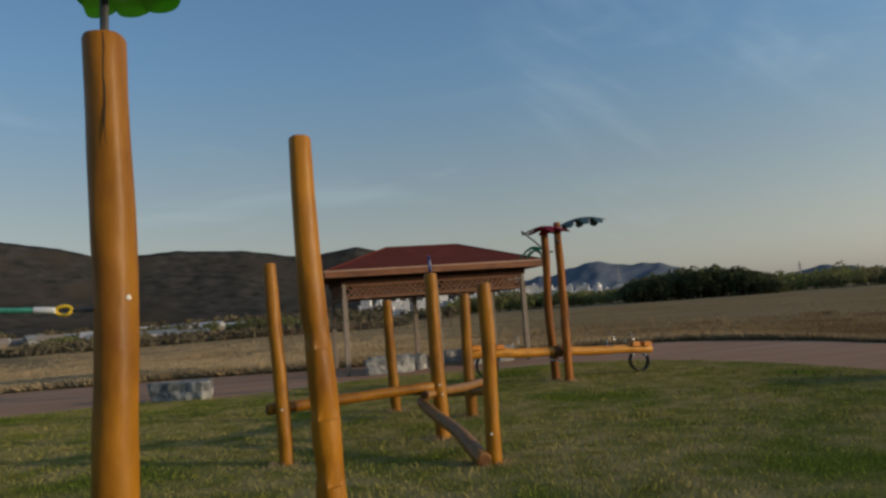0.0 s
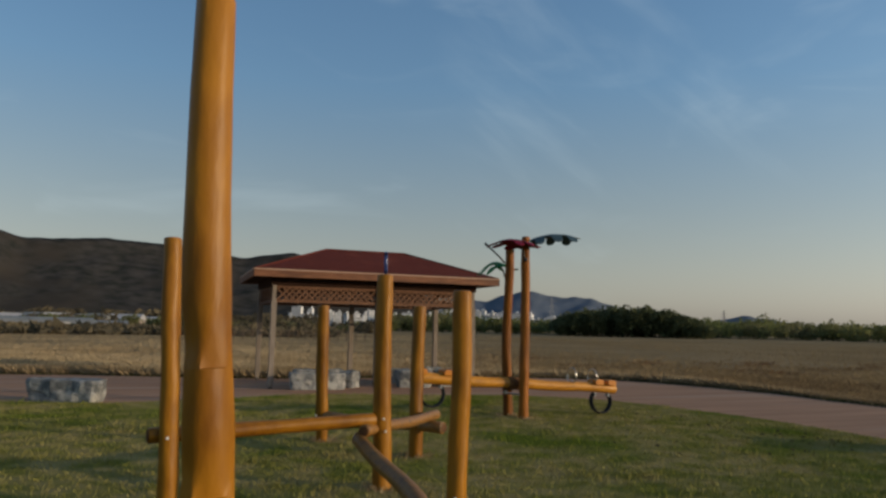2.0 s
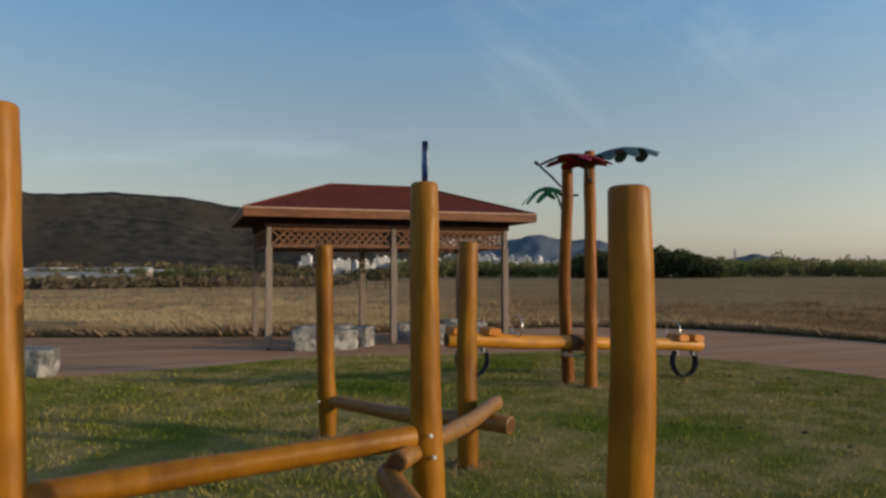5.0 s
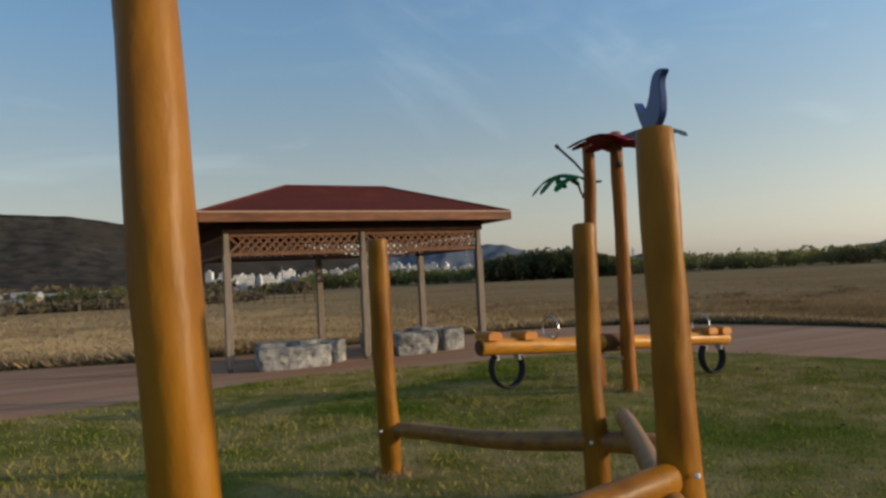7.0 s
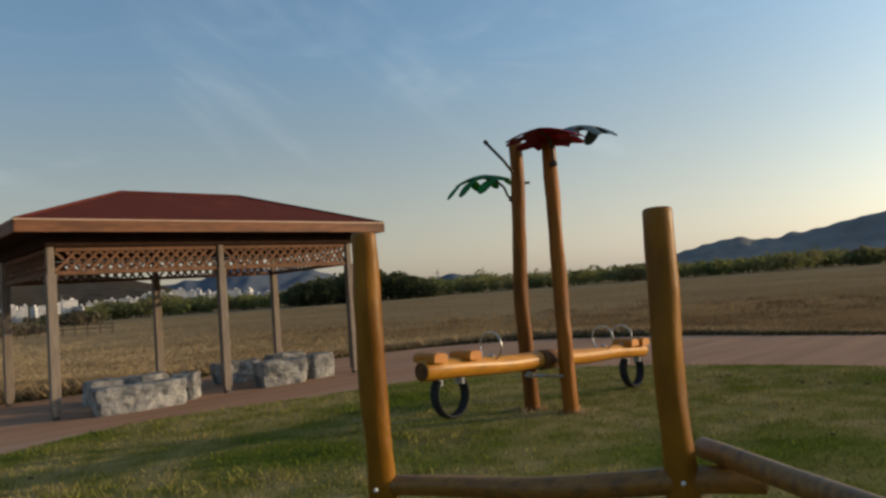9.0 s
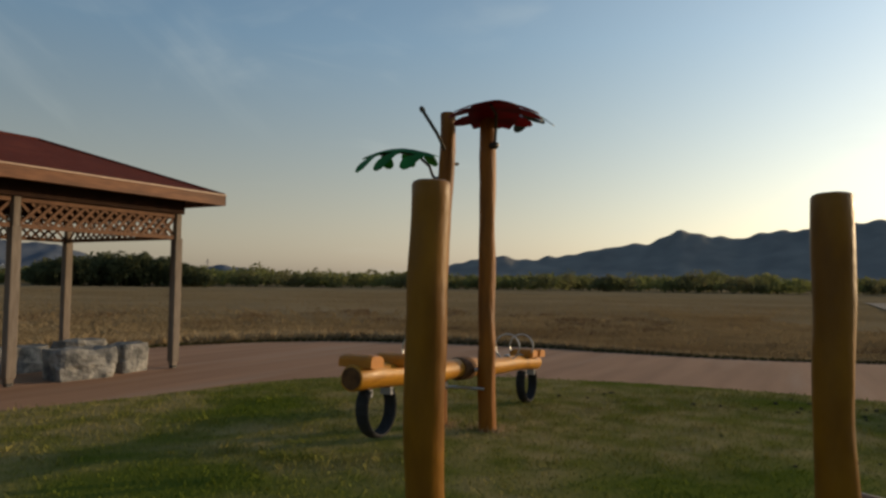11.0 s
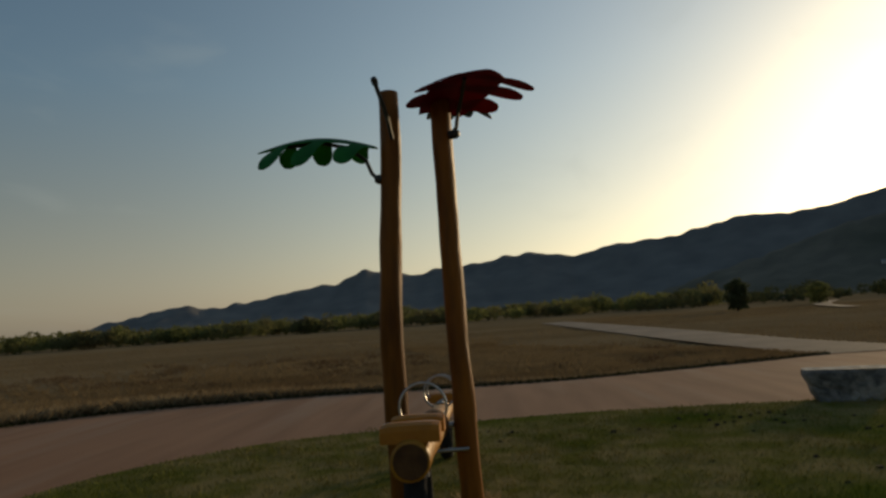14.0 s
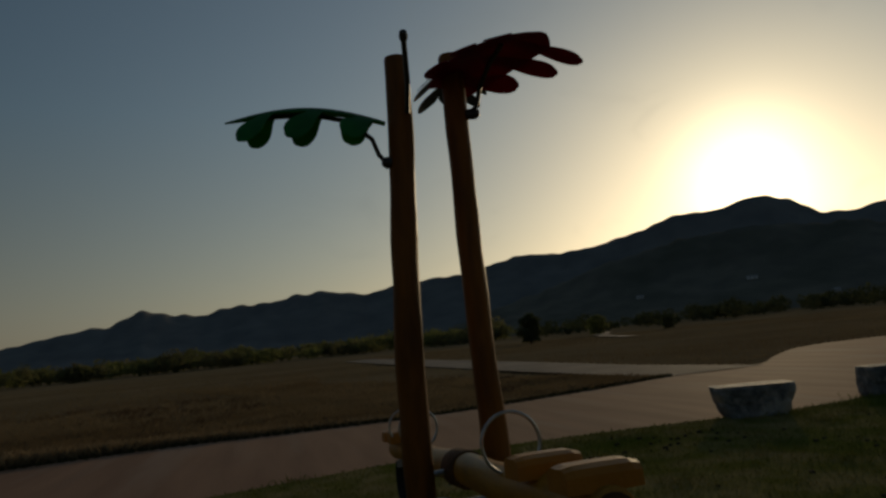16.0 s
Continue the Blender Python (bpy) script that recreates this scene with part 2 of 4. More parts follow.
M_HILL = mat("wooded_hillside", (0.066, 0.058, 0.052), (0.022, 0.024, 0.021), 0.032, 0.95, 0, 0.0, 0.06, (1, 1, 1), 0, (0.050, 0.042, 0.034), 0.006, (0.30, 0.70), (0.46, 0.66), gloss=0.0)
# far hills: the air haze is put into a blue-grey base colour
M_FARHILL = mat("haze_tinted_hills", (0.115, 0.135, 0.165), (0.098, 0.116, 0.142), 0.01, 0.95, gloss=0.0)
# ridge and foothill: base colours raised to stand for haze before them
M_RIDGE = mat("haze_lifted_ridge", (0.225, 0.220, 0.205), (0.175, 0.172, 0.165), 0.012, 0.95, 0, 0.2, 0.05, gloss=0.0)
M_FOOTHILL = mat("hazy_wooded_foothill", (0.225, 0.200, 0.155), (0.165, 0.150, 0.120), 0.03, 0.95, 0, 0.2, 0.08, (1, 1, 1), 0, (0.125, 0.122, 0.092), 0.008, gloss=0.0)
M_CITY = mat("white_apartment_walls", (0.72, 0.70, 0.68), (0.62, 0.60, 0.58), 0.05, 0.7, per_object=0.12)
M_CITYROOF = mat("grey_flat_roof", (0.35, 0.34, 0.33), (0.28, 0.27, 0.27), 0.2, 0.8)
M_GLASSBAND = mat("dark_window_band", (0.12, 0.13, 0.15), (0.09, 0.10, 0.12), 0.2, 0.3)
M_SHEET = mat("pale_sheeting", (0.19, 0.195, 0.19), (0.14, 0.145, 0.14), 0.4, 0.8)
M_FENCE = mat("dark_fence_timber", (0.12, 0.075, 0.045), (0.08, 0.05, 0.03), 3, 0.8, 0, 0.3, 20)


# ---- building helpers ----
def part(name, bm, material, parent=None, label="", smooth=False):
    """Links a bmesh as one mesh object under a thing or a part."""
    me = bpy.data.meshes.new(name)
    bm.to_mesh(me)
    bm.free()
    if material:
        me.materials.append(material)
    if smooth:
        me.polygons.foreach_set("use_smooth", [True] * len(me.polygons))
        me.set_sharp_from_angle(angle=radians(38))
    ob = new(name, me)
    if parent:
        ob.parent = parent
    if label:
        ob["label"] = label
    return ob


def share(name, ob, parent, m):
    """One more object on the mesh of ob."""
    o = new(name, ob.data)
    o.parent = parent
    o.matrix_basis = m
    return o


def thing(name, at, label, category, group="", rz=0.0):
    e = new(name)
    e.empty_display_size = 0.2
    e.matrix_basis = pose(*at, 0, 0, rz)
    return tagged(e, label, category, group)


def raw_mesh(name, verts, tris, material, smooth=False):
    """A mesh object from arrays of vertices and triangles."""
    me = bpy.data.meshes.new(name)
    me.from_pydata(verts.tolist() if hasattr(verts, "tolist") else verts, [], tris.tolist() if hasattr(tris, "tolist") else tris)
    me.materials.append(material)
    if smooth:
        me.polygons.foreach_set("use_smooth", [True] * len(me.polygons))
    return new(name, me)


def tube(bm, pts, radii, seg=14, lump=0.0, seed=0, cap=0.25, shaper=None):
    """A round bar along pts with a softened rim at both ends; lump roughens it like a peeled log."""
    pts = [Vector(p) for p in pts]
    if not hasattr(radii, "__len__"):
        radii = [radii] * len(pts)
    ring_pts, ring_rad = [], []
    first, last = (pts[1] - pts[0]).normalized(), (pts[-1] - pts[-2]).normalized()
    c = cap
    if c:
        ring_pts += [pts[0], pts[0] + first * radii[0] * c * 0.3]
        ring_rad += [radii[0] * (1 - c), radii[0] * (1 - c * 0.3)]
        ring_pts.append(pts[0] + first * radii[0] * c)
    else:
        ring_pts.append(pts[0])
    ring_rad.append(radii[0])
    for p, r in zip(pts[1:-1], radii[1:-1]):
        ring_pts.append(p)
        ring_rad.append(r)
    if c:
        ring_pts += [pts[-1] - last * radii[-1] * c, pts[-1] - last * radii[-1] * c * 0.3, pts[-1]]
        ring_rad += [radii[-1], radii[-1] * (1 - c * 0.3), radii[-1] * (1 - c)]
    else:
        ring_pts.append(pts[-1])
        ring_rad.append(radii[-1])
    up = Vector((0, 0, 1)) if abs(first.z) < 0.9 else Vector((1, 0, 0))
    side = first.cross(up).normalized()
    rings = []
    for i, (p, r) in enumerate(zip(ring_pts, ring_rad)):
        a, b = ring_pts[max(i - 1, 0)], ring_pts[min(i + 1, len(ring_pts) - 1)]
        d = (b - a).normalized()
        side = (side - d * side.dot(d)).normalized()
        other = d.cross(side)
        ring = []
        for k in range(seg):
            ang = 2 * math.pi * k / seg
            w = side * math.cos(ang) + other * math.sin(ang)
            dent = noise.noise(Vector((math.cos(ang) * 1.4 + seed * 3.3, math.sin(ang) * 1.4, (p.x + p.y + p.z) * 3.6)))
            rr = r * (1 + lump * 0.55 * dent + lump * noise.noise(Vector((p.x * 1.3 + w.x * 0.9 + seed * 7.1, p.y * 1.3 + w.y * 0.9, p.z * 2.1 + w.z * 0.9))))
            q = p + w * rr
            if shaper:
                q = shaper(q, p, w)
            ring.append(bm.verts.new(q))
        rings.append(ring)
    for r0, r1 in zip(rings, rings[1:]):
        for k in range(seg):
            bm.faces.new((r0[k], r0[(k + 1) % seg], r1[(k + 1) % seg], r1[k]))
    bm.faces.new(list(reversed(rings[0])))
    bm.faces.new(rings[-1])
    bmesh.ops.recalc_face_normals(bm, faces=bm.faces)
    return bm


def box(bm, centre, size, rot=None, bevel=0.0):
    m = Matrix.Translation(centre) @ (rot.to_4x4() if rot else Matrix()) @ Matrix.Diagonal((*size, 1))
    made = bmesh.ops.create_cube(bm, size=1.0, matrix=m)
    if bevel:
        edges = list({e for v in made["verts"] for e in v.link_edges})
        bmesh.ops.bevel(bm, geom=edges, offset=bevel, segments=2, affect="EDGES", profile=0.6)
    return bm


def smooth_curve(points, steps=8):
    """Catmull-Rom through plan points."""
    P = [Vector((*p, 0)) if len(p) == 2 else Vector(p) for p in points]
    out = []
    for i in range(len(P) - 1):
        a, b, c, d = P[max(i - 1, 0)], P[i], P[i + 1], P[min(i + 2, len(P) - 1)]
        for k in range(steps):
            t = k / steps
            out.append(0.5 * ((2 * b) + (c - a) * t + (2 * a - 5 * b + 4 * c - d) * t * t + (3 * b - a - 3 * c + d) * t ** 3))
    out.append(P[-1])
    return out


def resample(curve, n):
    acc = [0.0]
    for a, b in zip(curve, curve[1:]):
        acc.append(acc[-1] + (b - a).length)
    xs = np.linspace(0, acc[-1], n)
    return [Vector((float(np.interp(x, acc, [p.x for p in curve])), float(np.interp(x, acc, [p.y for p in curve])), 0)) for x in xs]


def lie(x, y):
    """Height of the lawn: level at first, falling a little towards the pavilion."""
    t = min(max((y - 7.5) / 4.5, 0), 1)
    return -0.065 * t * t * (3 - 2 * t) + 0.012 * noise.noise(Vector((x * 0.5, y * 0.5, 3)))


# ---- the ground ----
LAWN_EDGE = [(-26, 0), (-20, 10), (-12, 15.6), (-8, 17.15), (-6, 17.35), (-4.3, 18.45), (-2.6, 19.8), (0.2, 20.2), (2.2, 20.5), (4.1, 19.9), (5.2, 18.7),
             (6.2, 17.2), (6.9, 15.7), (7.5, 13.9), (7.9, 12.4), (8.8, 10.9), (11, 8.2), (15.5, 3), (20, -6)]
LAWN_REAR = [(20, -6), (16, -15), (0, -20), (-20, -14), (-26, 0)]
FIELD_EDGE = [(-44, 8), (-27, 20), (-12.5, 24.4), (-5, 24.7), (0, 26.4), (3.8, 27.3), (7, 26.5), (9.5, 23.3), (10.6, 20.2), (11.6, 17.9), (13.6, 15.4), (16.0, 12.8)]
FAR_EDGE = [(17.1, 10.4), (20.4, 8.9), (24.2, 6.7), (26.4, 2.5), (31, -12)]

# base sheet out to the horizon
bm = bmesh.new()
radii = [0, 3, 6, 9, 12, 16, 20, 25, 30, 36, 44, 55, 70, 90, 120, 160, 220, 320, 500, 900, 1800, 4200]
prev = [bm.verts.new((2, 12, -0.16))]
for r in radii[1:]:
    ring = []
    for k in range(96):
        a = 2 * math.pi * k / 96
        x, y = 2 + r * math.cos(a), 12 + r * math.sin(a)
        z = -0.16 + (0.10 * noise.noise(Vector((x * 0.08, y * 0.08, 1))) if 28 < r < 200 else 0)
        ring.append(bm.verts.new((x, y, z)))
    for k in range(96):
        j = (k + 1) % 96
        if len(prev) == 1:
            bm.faces.new((prev[0], ring[k], ring[j]))
        else:
            bm.faces.new((prev[k], ring[k], ring[j], prev[j]))
    prev = ring
tagged(part("ground", bm, M_FIELD, smooth=True), "brown dry meadow reaching to the wooded hills", "ground", kind="structure")

# the mown lawn, rising in rings from its rim
rim = resample(smooth_curve(LAWN_EDGE), 150) + resample(smooth_curve(LAWN_REAR), 60)[1:-1]
bm = bmesh.new()
hub = Vector((-1.0, 7.0, 0))
rings = []
for s in [i / 40 for i in range(1, 41)] + [1.0]:
    ring = []
    for p in rim:
        q = hub.lerp(p, s)
        ring.append(bm.verts.new((q.x, q.y, lie(q.x, q.y))))
    rings.append(ring)
for v in rings[-1]:
    v.co.z -= 0.14
cv = bm.verts.new((hub.x, hub.y, lie(hub.x, hub.y)))
N = len(rim)
for k in range(N):
    bm.faces.new((cv, rings[0][k], rings[0][(k + 1) % N]))
for r0, r1 in zip(rings, rings[1:]):
    for k in range(N):
        bm.faces.new((r0[k], r1[k], r1[(k + 1) % N], r0[(k + 1) % N]))
bmesh.ops.recalc_face_normals(bm, faces=bm.faces)
lawn = part("lawn", bm, M_LAWN, smooth=True)
tagged(lawn, "patchy green and straw-coloured mown lawn", "lawn", kind="structure")


def ribbon(name, inner, outer, n, z, material, label, cross=8):
    a, b = resample(smooth_curve(inner), n), resample(smooth_curve(outer), n)
    bm = bmesh.new()
    rows = []
    for p, q in zip(a, b):
        row = []
        for k in range(cross + 1):
            s = k / cross
            w = p.lerp(q, s)
            row.append(bm.verts.new((w.x, w.y, z + 0.012 * math.sin(math.pi * s))))
        rows.append(row)
    for r0, r1 in zip(rows, rows[1:]):
        for k in range(cross):
            bm.faces.new((r0[k], r1[k], r1[k + 1], r0[k + 1]))
    bmesh.ops.recalc_face_normals(bm, faces=bm.faces)
    for f in bm.faces:
        if f.normal.z < 0:
            f.normal_flip()
    return tagged(part(name, bm, material, smooth=True), label, "path", kind="structure")


ribbon("path", [(-27, -0), (-21, 10), (-12.4, 15.2), (-8, 16.8), (-6, 17.0), (-4.2, 18.1), (-2.5, 19.4), (0.2, 19.8), (2.2, 20.1), (3.9, 19.6), (4.9, 18.4), (5.9, 17.0), (6.6, 15.5), (7.2, 13.7), (7.6, 12.2), (8.4, 10.7)],
       FIELD_EDGE, 120, -0.085, M_PATH, "reddish-brown smooth paved path round the lawn")
ribbon("path", [(8.4, 10.7), (10.7, 8.0), (15.2, 2.8), (19.6, -6.2)], [(16.0, 12.8), (17.1, 10.4)] + FAR_EDGE[1:], 40, -0.089, M_PATH, "reddish-brown paved path running towards the hills")
ribbon("path", [(15.8, 12.9), (23, 16.0), (30, 18.8), (50, 26.6), (90, 42)], [(16.9, 10.2), (23, 13.1), (30, 15.5), (50, 22.8), (90, 38)], 60, -0.082, M_PALEPATH, "pale track branching off across the meadow")
ribbon("path", [(70, 8), (100, 9), (140, 6)], [(70, 6.6), (100, 7.0), (140, 3)], 20, -0.02, M_PALEPATH, "pale distant track across the meadow")


def blades(name, centres, heights, width, lean, material, label, category, zbase, seed):
    """Grass as one object: a bent blade of two triangles at each centre."""
    rng = np.random.default_rng(seed)
    n = len(centres)
    ang = rng.uniform(0, 2 * np.pi, n)
    wx, wy = np.cos(ang) * width, np.sin(ang) * width
    la = rng.uniform(0, 2 * np.pi, n)
    ll = heights * rng.uniform(0.1, lean, n)
    lx, ly = np.cos(la) * ll, np.sin(la) * ll
    x, y = centres[:, 0], centres[:, 1]
    v = np.empty((n, 4, 3))
    v[:, 0] = np.stack([x - wx, y - wy, zbase], 1)
    v[:, 1] = np.stack([x + wx, y + wy, zbase], 1)
    v[:, 2] = np.stack([x + lx * 0.4 + wx * 0.7, y + ly * 0.4 + wy * 0.7, zbase + heights * 0.6], 1)
    v[:, 3] = np.stack([x + lx, y + ly, zbase + heights], 1)
    base = np.arange(n)[:, None] * 4
    tris = np.concatenate([base + [0, 1, 2], base + [0, 2, 3]], 1).reshape(-1, 3)
    me = bpy.data.meshes.new(name)
    me.vertices.add(n * 4)
    me.vertices.foreach_set("co", v.reshape(-1).astype(np.float32))
    me.loops.add(len(tris) * 3)
    me.polygons.add(len(tris))
    me.loops.foreach_set("vertex_index", tris.reshape(-1).astype(np.int32))
    me.polygons.foreach_set("loop_start", np.arange(0, len(tris) * 3, 3, dtype=np.int32))
    me.update(calc_edges=True)
    me.materials.append(material)
    return tagged(new(name, me), label, category, kind="stuff")


def inside(px, py, poly):
    """Which points lie in a plan polygon."""
    ok = np.zeros(len(px), bool)
    xs, ys = np.array([p.x for p in poly]), np.array([p.y for p in poly])
    j = len(xs) - 1
    for i in range(len(xs)):
        if ys[i] != ys[j]:
            hit = ((ys[i] > py) != (ys[j] > py)) & (px < (xs[j] - xs[i]) * (py - ys[i]) / (ys[j] - ys[i]) + xs[i])
            ok ^= hit
        j = i
    return ok


rng = np.random.default_rng(4)
n = 340000
c = np.stack([rng.uniform(-11, 9.5, n), rng.uniform(1.5, 20.6, n)], 1)
c = c[inside(c[:, 0], c[:, 1], rim)]
tt = np.clip((c[:, 1] - 7.5) / 4.5, 0, 1)
zl = -0.065 * tt * tt * (3 - 2 * tt) - 0.012
blades("grass", c, rng.uniform(0.02, 0.055, len(c)), 0.0045, 0.9, M_GRASS, "short mown grass, green with dry patches", "grass", zl, 5)
# taller dry tufts scattered in the lawn
tc = np.stack([rng.uniform(-10, 9, 420), rng.uniform(2, 20, 420)], 1)
tc = tc[inside(tc[:, 0], tc[:, 1], rim)]
c = np.repeat(tc, 60, 0) + rng.normal(0, 0.13, (len(tc) * 60, 2))
blades("grass", c, rng.uniform(0.04, 0.085, len(c)), 0.005, 0.9, M_GRASS, "slightly longer tufts in the lawn", "grass", -0.065 * np.clip((c[:, 1] - 7.5) / 4.5, 0, 1) - 0.012, 6)

# meadow: dense straw along the path, thinning with distance
edge = resample(smooth_curve(FIELD_EDGE), 400)
ex, ey = np.array([p.x for p in edge]), np.array([p.y for p in edge])
nx, ny = -np.gradient(ey), np.gradient(ex)
ln = np.hypot(nx, ny)
nx, ny = nx / ln, ny / ln
k = rng.integers(60, 400, 300000)
off = rng.exponential(7.0, len(k)) + rng.normal(0, 0.08, len(k))
c = np.stack([ex[k] + nx[k] * off + rng.normal(0, 0.15, len(k)), ey[k] + ny[k] * off + rng.normal(0, 0.15, len(k))], 1)
fork_lo = resample(smooth_curve([(15.9, 13.0), (23, 16.2), (30, 19.0), (50, 26.8), (90, 42.2)]), 60)
poly_path = resample(smooth_curve(FIELD_EDGE), 100) + fork_lo + [Vector((90, 400, 0)), Vector((-150, 400, 0)), Vector((-150, 8, 0))]
c = c[inside(c[:, 0], c[:, 1], poly_path)]
clump = np.array([noise.noise(Vector((x * 0.45, y * 0.45, 0))) for x, y in c])
near = np.exp(-np.abs(np.min(np.hypot(c[:, None, 0] - ex[None, ::10], c[:, None, 1] - ey[None, ::10]), axis=1)) / 2.2)
h = rng.uniform(0.10, 0.20, len(c)) * (1.0 + 0.5 * np.clip(clump, -0.6, 1)) * (1 + 0.9 * near * np.clip((12 - c[:, 0]) / 5, 0, 1))
pale = rng.uniform(0, 1, len(c)) < 1 / (1 + np.exp((c[:, 0] - 0.5) / 2.0))
blades("meadow_grass", c[pale], h[pale], 0.0036, 1.5, M_PALESTRAW, "tall pale beige meadow grass behind the pavilion", "grass", np.full(pale.sum(), -0.17), 17)
c, h = c[~pale], h[~pale]
blades("meadow_grass", c, h, 0.0036, 1.5, M_STRAW, "tall dry straw-coloured meadow grass", "grass", np.full(len(c), -0.17), 7)
k = rng.integers(80, 400, 26000)
c = np.stack([ex[k] + nx[k] * rng.uniform(0, 0.6, len(k)), ey[k] + ny[k] * rng.uniform(0, 0.6, len(k))], 1)
blades("meadow_grass", c, rng.uniform(0.16, 0.38, len(c)) * np.clip((14 - c[:, 0]) / 5, 0.35, 1), 0.005, 0.8, M_PALESTRAW, "fringe of dry grass along the path edge", "grass", np.full(len(c), -0.15), 8)
# a narrow row of low dark blades where path and meadow meet
k = rng.integers(60, 400, 30000)
off = rng.normal(-0.02, 0.09, len(k))
c = np.stack([ex[k] + nx[k] * off, ey[k] + ny[k] * off], 1) + rng.normal(0, 0.04, (len(k), 2))
blades("edge_weeds", c, rng.uniform(0.03, 0.10, len(c)), 0.007, 0.8, M_EDGEBLADE, "low dark blades along the path edge", "weeds", np.full(len(c), -0.10), 18)
# clumps of dead brown weeds standing in the meadow, pale straw round the feet of the posts
wc = np.stack([rng.uniform(-4, 26, 90), rng.uniform(16, 44, 90)], 1)
wc = wc[inside(wc[:, 0], wc[:, 1], poly_path)]
c = np.repeat(wc, 110, 0) + rng.normal(0, 0.32, (len(wc) * 110, 2)) * [1.6, 0.8]
c = c[inside(c[:, 0], c[:, 1], poly_path)]
blades("meadow_weeds", c, rng.uniform(0.08, 0.24, len(c)), 0.004, 1.2, M_DEADWEED, "clumps of dead brown weeds in the meadow", "weeds", np.full(len(c), -0.17), 20)
feet = np.array([(-1.94, 8.95), (-0.275, 10.1), (0.375, 8.33), (0.032, 12.03), (-1.285, 13.15), (1.70, 16.49), (1.93, 16.01), (-0.632, 5.49)])
c = np.repeat(feet, 150, 0)
a = rng.uniform(0, 2 * np.pi, len(c))
c = c + np.stack([np.cos(a), np.sin(a)], 1) * (0.10 + np.abs(rng.normal(0, 0.09, len(c))))[:, None]
blades("grass", c, rng.uniform(0.03, 0.085, len(c)), 0.0045, 0.9, M_PALESTRAW, "dry straw tufts round the feet of the posts", "grass", -0.065 * np.clip((c[:, 1] - 7.5) / 4.5, 0, 1) - 0.012, 21)
# far meadow, coarser
r, a = rng.uniform(18, 130, 200000), rng.uniform(radians(-38), radians(100), 200000)
c = np.stack([r * np.sin(a), 12 + r * np.cos(a)], 1)
c = c[inside(c[:, 0], c[:, 1], poly_path)]
pale = rng.uniform(0, 1, len(c)) < 1 / (1 + np.exp((c[:, 0] - 0.5) / 3.0))
for side, tint, what, seed in ((pale, M_PALESTRAW, "pale rough meadow grass further off", 19), (~pale, M_STRAW, "rough dry meadow grass further off", 9)):
    blades("meadow_grass", c[side], rng.uniform(0.06, 0.16, side.sum()), 0.008, 1.5, tint, what, "grass", np.full(side.sum(), -0.18), seed)
far_edge = [Vector((*p, 0)) for p in ((17.3, 10.6), (20.6, 9.1), (24.4, 6.9), (26.7, 2.5), (32, -12), (160, -60), (160, 62), (90, 37.7), (50, 22.5), (30, 15.2), (23, 12.9))]
c = np.stack([17 + 95 * rng.uniform(0, 1, 230000) ** 1.5, rng.uniform(-40, 45, 230000)], 1)
c = c[inside(c[:, 0], c[:, 1], far_edge)]
blades("meadow_grass", c, rng.uniform(0.04, 0.14, len(c)), 0.012, 0.9, M_STRAW, "short dry meadow grass beyond the track", "grass", np.full(len(c), -0.18), 10)


# ---- hills and distance ----
def range_of_hills(name, peaks, foot, crest, az0, az1, material, label, steps, rough, seed, back=1.35):
    """A ridge seen from the lawn: peaks are (bearing, angle of height) in degrees; it rises from foot to crest metres away."""
    az = np.linspace(az0, az1, steps)
    el = np.interp(az, [p[0] for p in peaks], [p[1] for p in peaks])
    ker = np.hanning(7)
    el = np.convolve(np.pad(el, 3, mode="edge"), ker / ker.sum(), "valid")
    rows = 26
    verts, faces = [], []
    for i, (a, e) in enumerate(zip(az, el)):
        for j in range(rows + 6):
            s = j / rows
            d = foot + (crest - foot) * s
            top = math.tan(radians(e)) * crest
            if s <= 1:
                q = (0.45 * s + 0.55 * s * s) if s > 0 else 0
                spur = 1 + 0.34 * (1 - s) * noise.fractal(Vector((math.sin(radians(a)) * d * 0.0045, math.cos(radians(a)) * d * 0.0045, seed)), 0.9, 2.1, 4)
                z = top * q * spur
            else:
                z = top * max(0, 1 - (s - 1) * 3.5)
            z += rough * min(s, 1) * noise.noise(Vector((a * 0.9, s * 5, seed + 5))) + rough * 0.22 * min(s, 1) * noise.fractal(Vector((math.sin(radians(a)) * d * 0.02, math.cos(radians(a)) * d * 0.02, seed + 9)), 0.9, 2.1, 3)
            verts.append((math.sin(radians(a)) * d, 12 + math.cos(radians(a)) * d, z - 0.5))
    R = rows + 6
    for i in range(steps - 1):
        for j in range(R - 1):
            faces.append((i * R + j, (i + 1) * R + j, (i + 1) * R + j + 1, i * R + j + 1))
    me = bpy.data.meshes.new(name)
    me.from_pydata(verts, [], faces)
    me.materials.append(material)
    me.polygons.foreach_set("use_smooth", [True] * len(me.polygons))
    return tagged(new(name, me), label, "hill", kind="structure")


range_of_hills("backdrop", [(-80, 3), (-60, 5.5), (-45, 7.2), (-36, 7.0), (-32, 6.4), (-29, 5.6), (-24, 5.95), (-19, 5.75), (-14.5, 5.0), (-10.5, 5.6), (-8, 5.0), (-3, 3.2), (2, 2.0), (6, 0.6)],
               1400, 2000, -80, 6, M_HILL, "dark wooded hills in late light", 420, 2.5, 1)
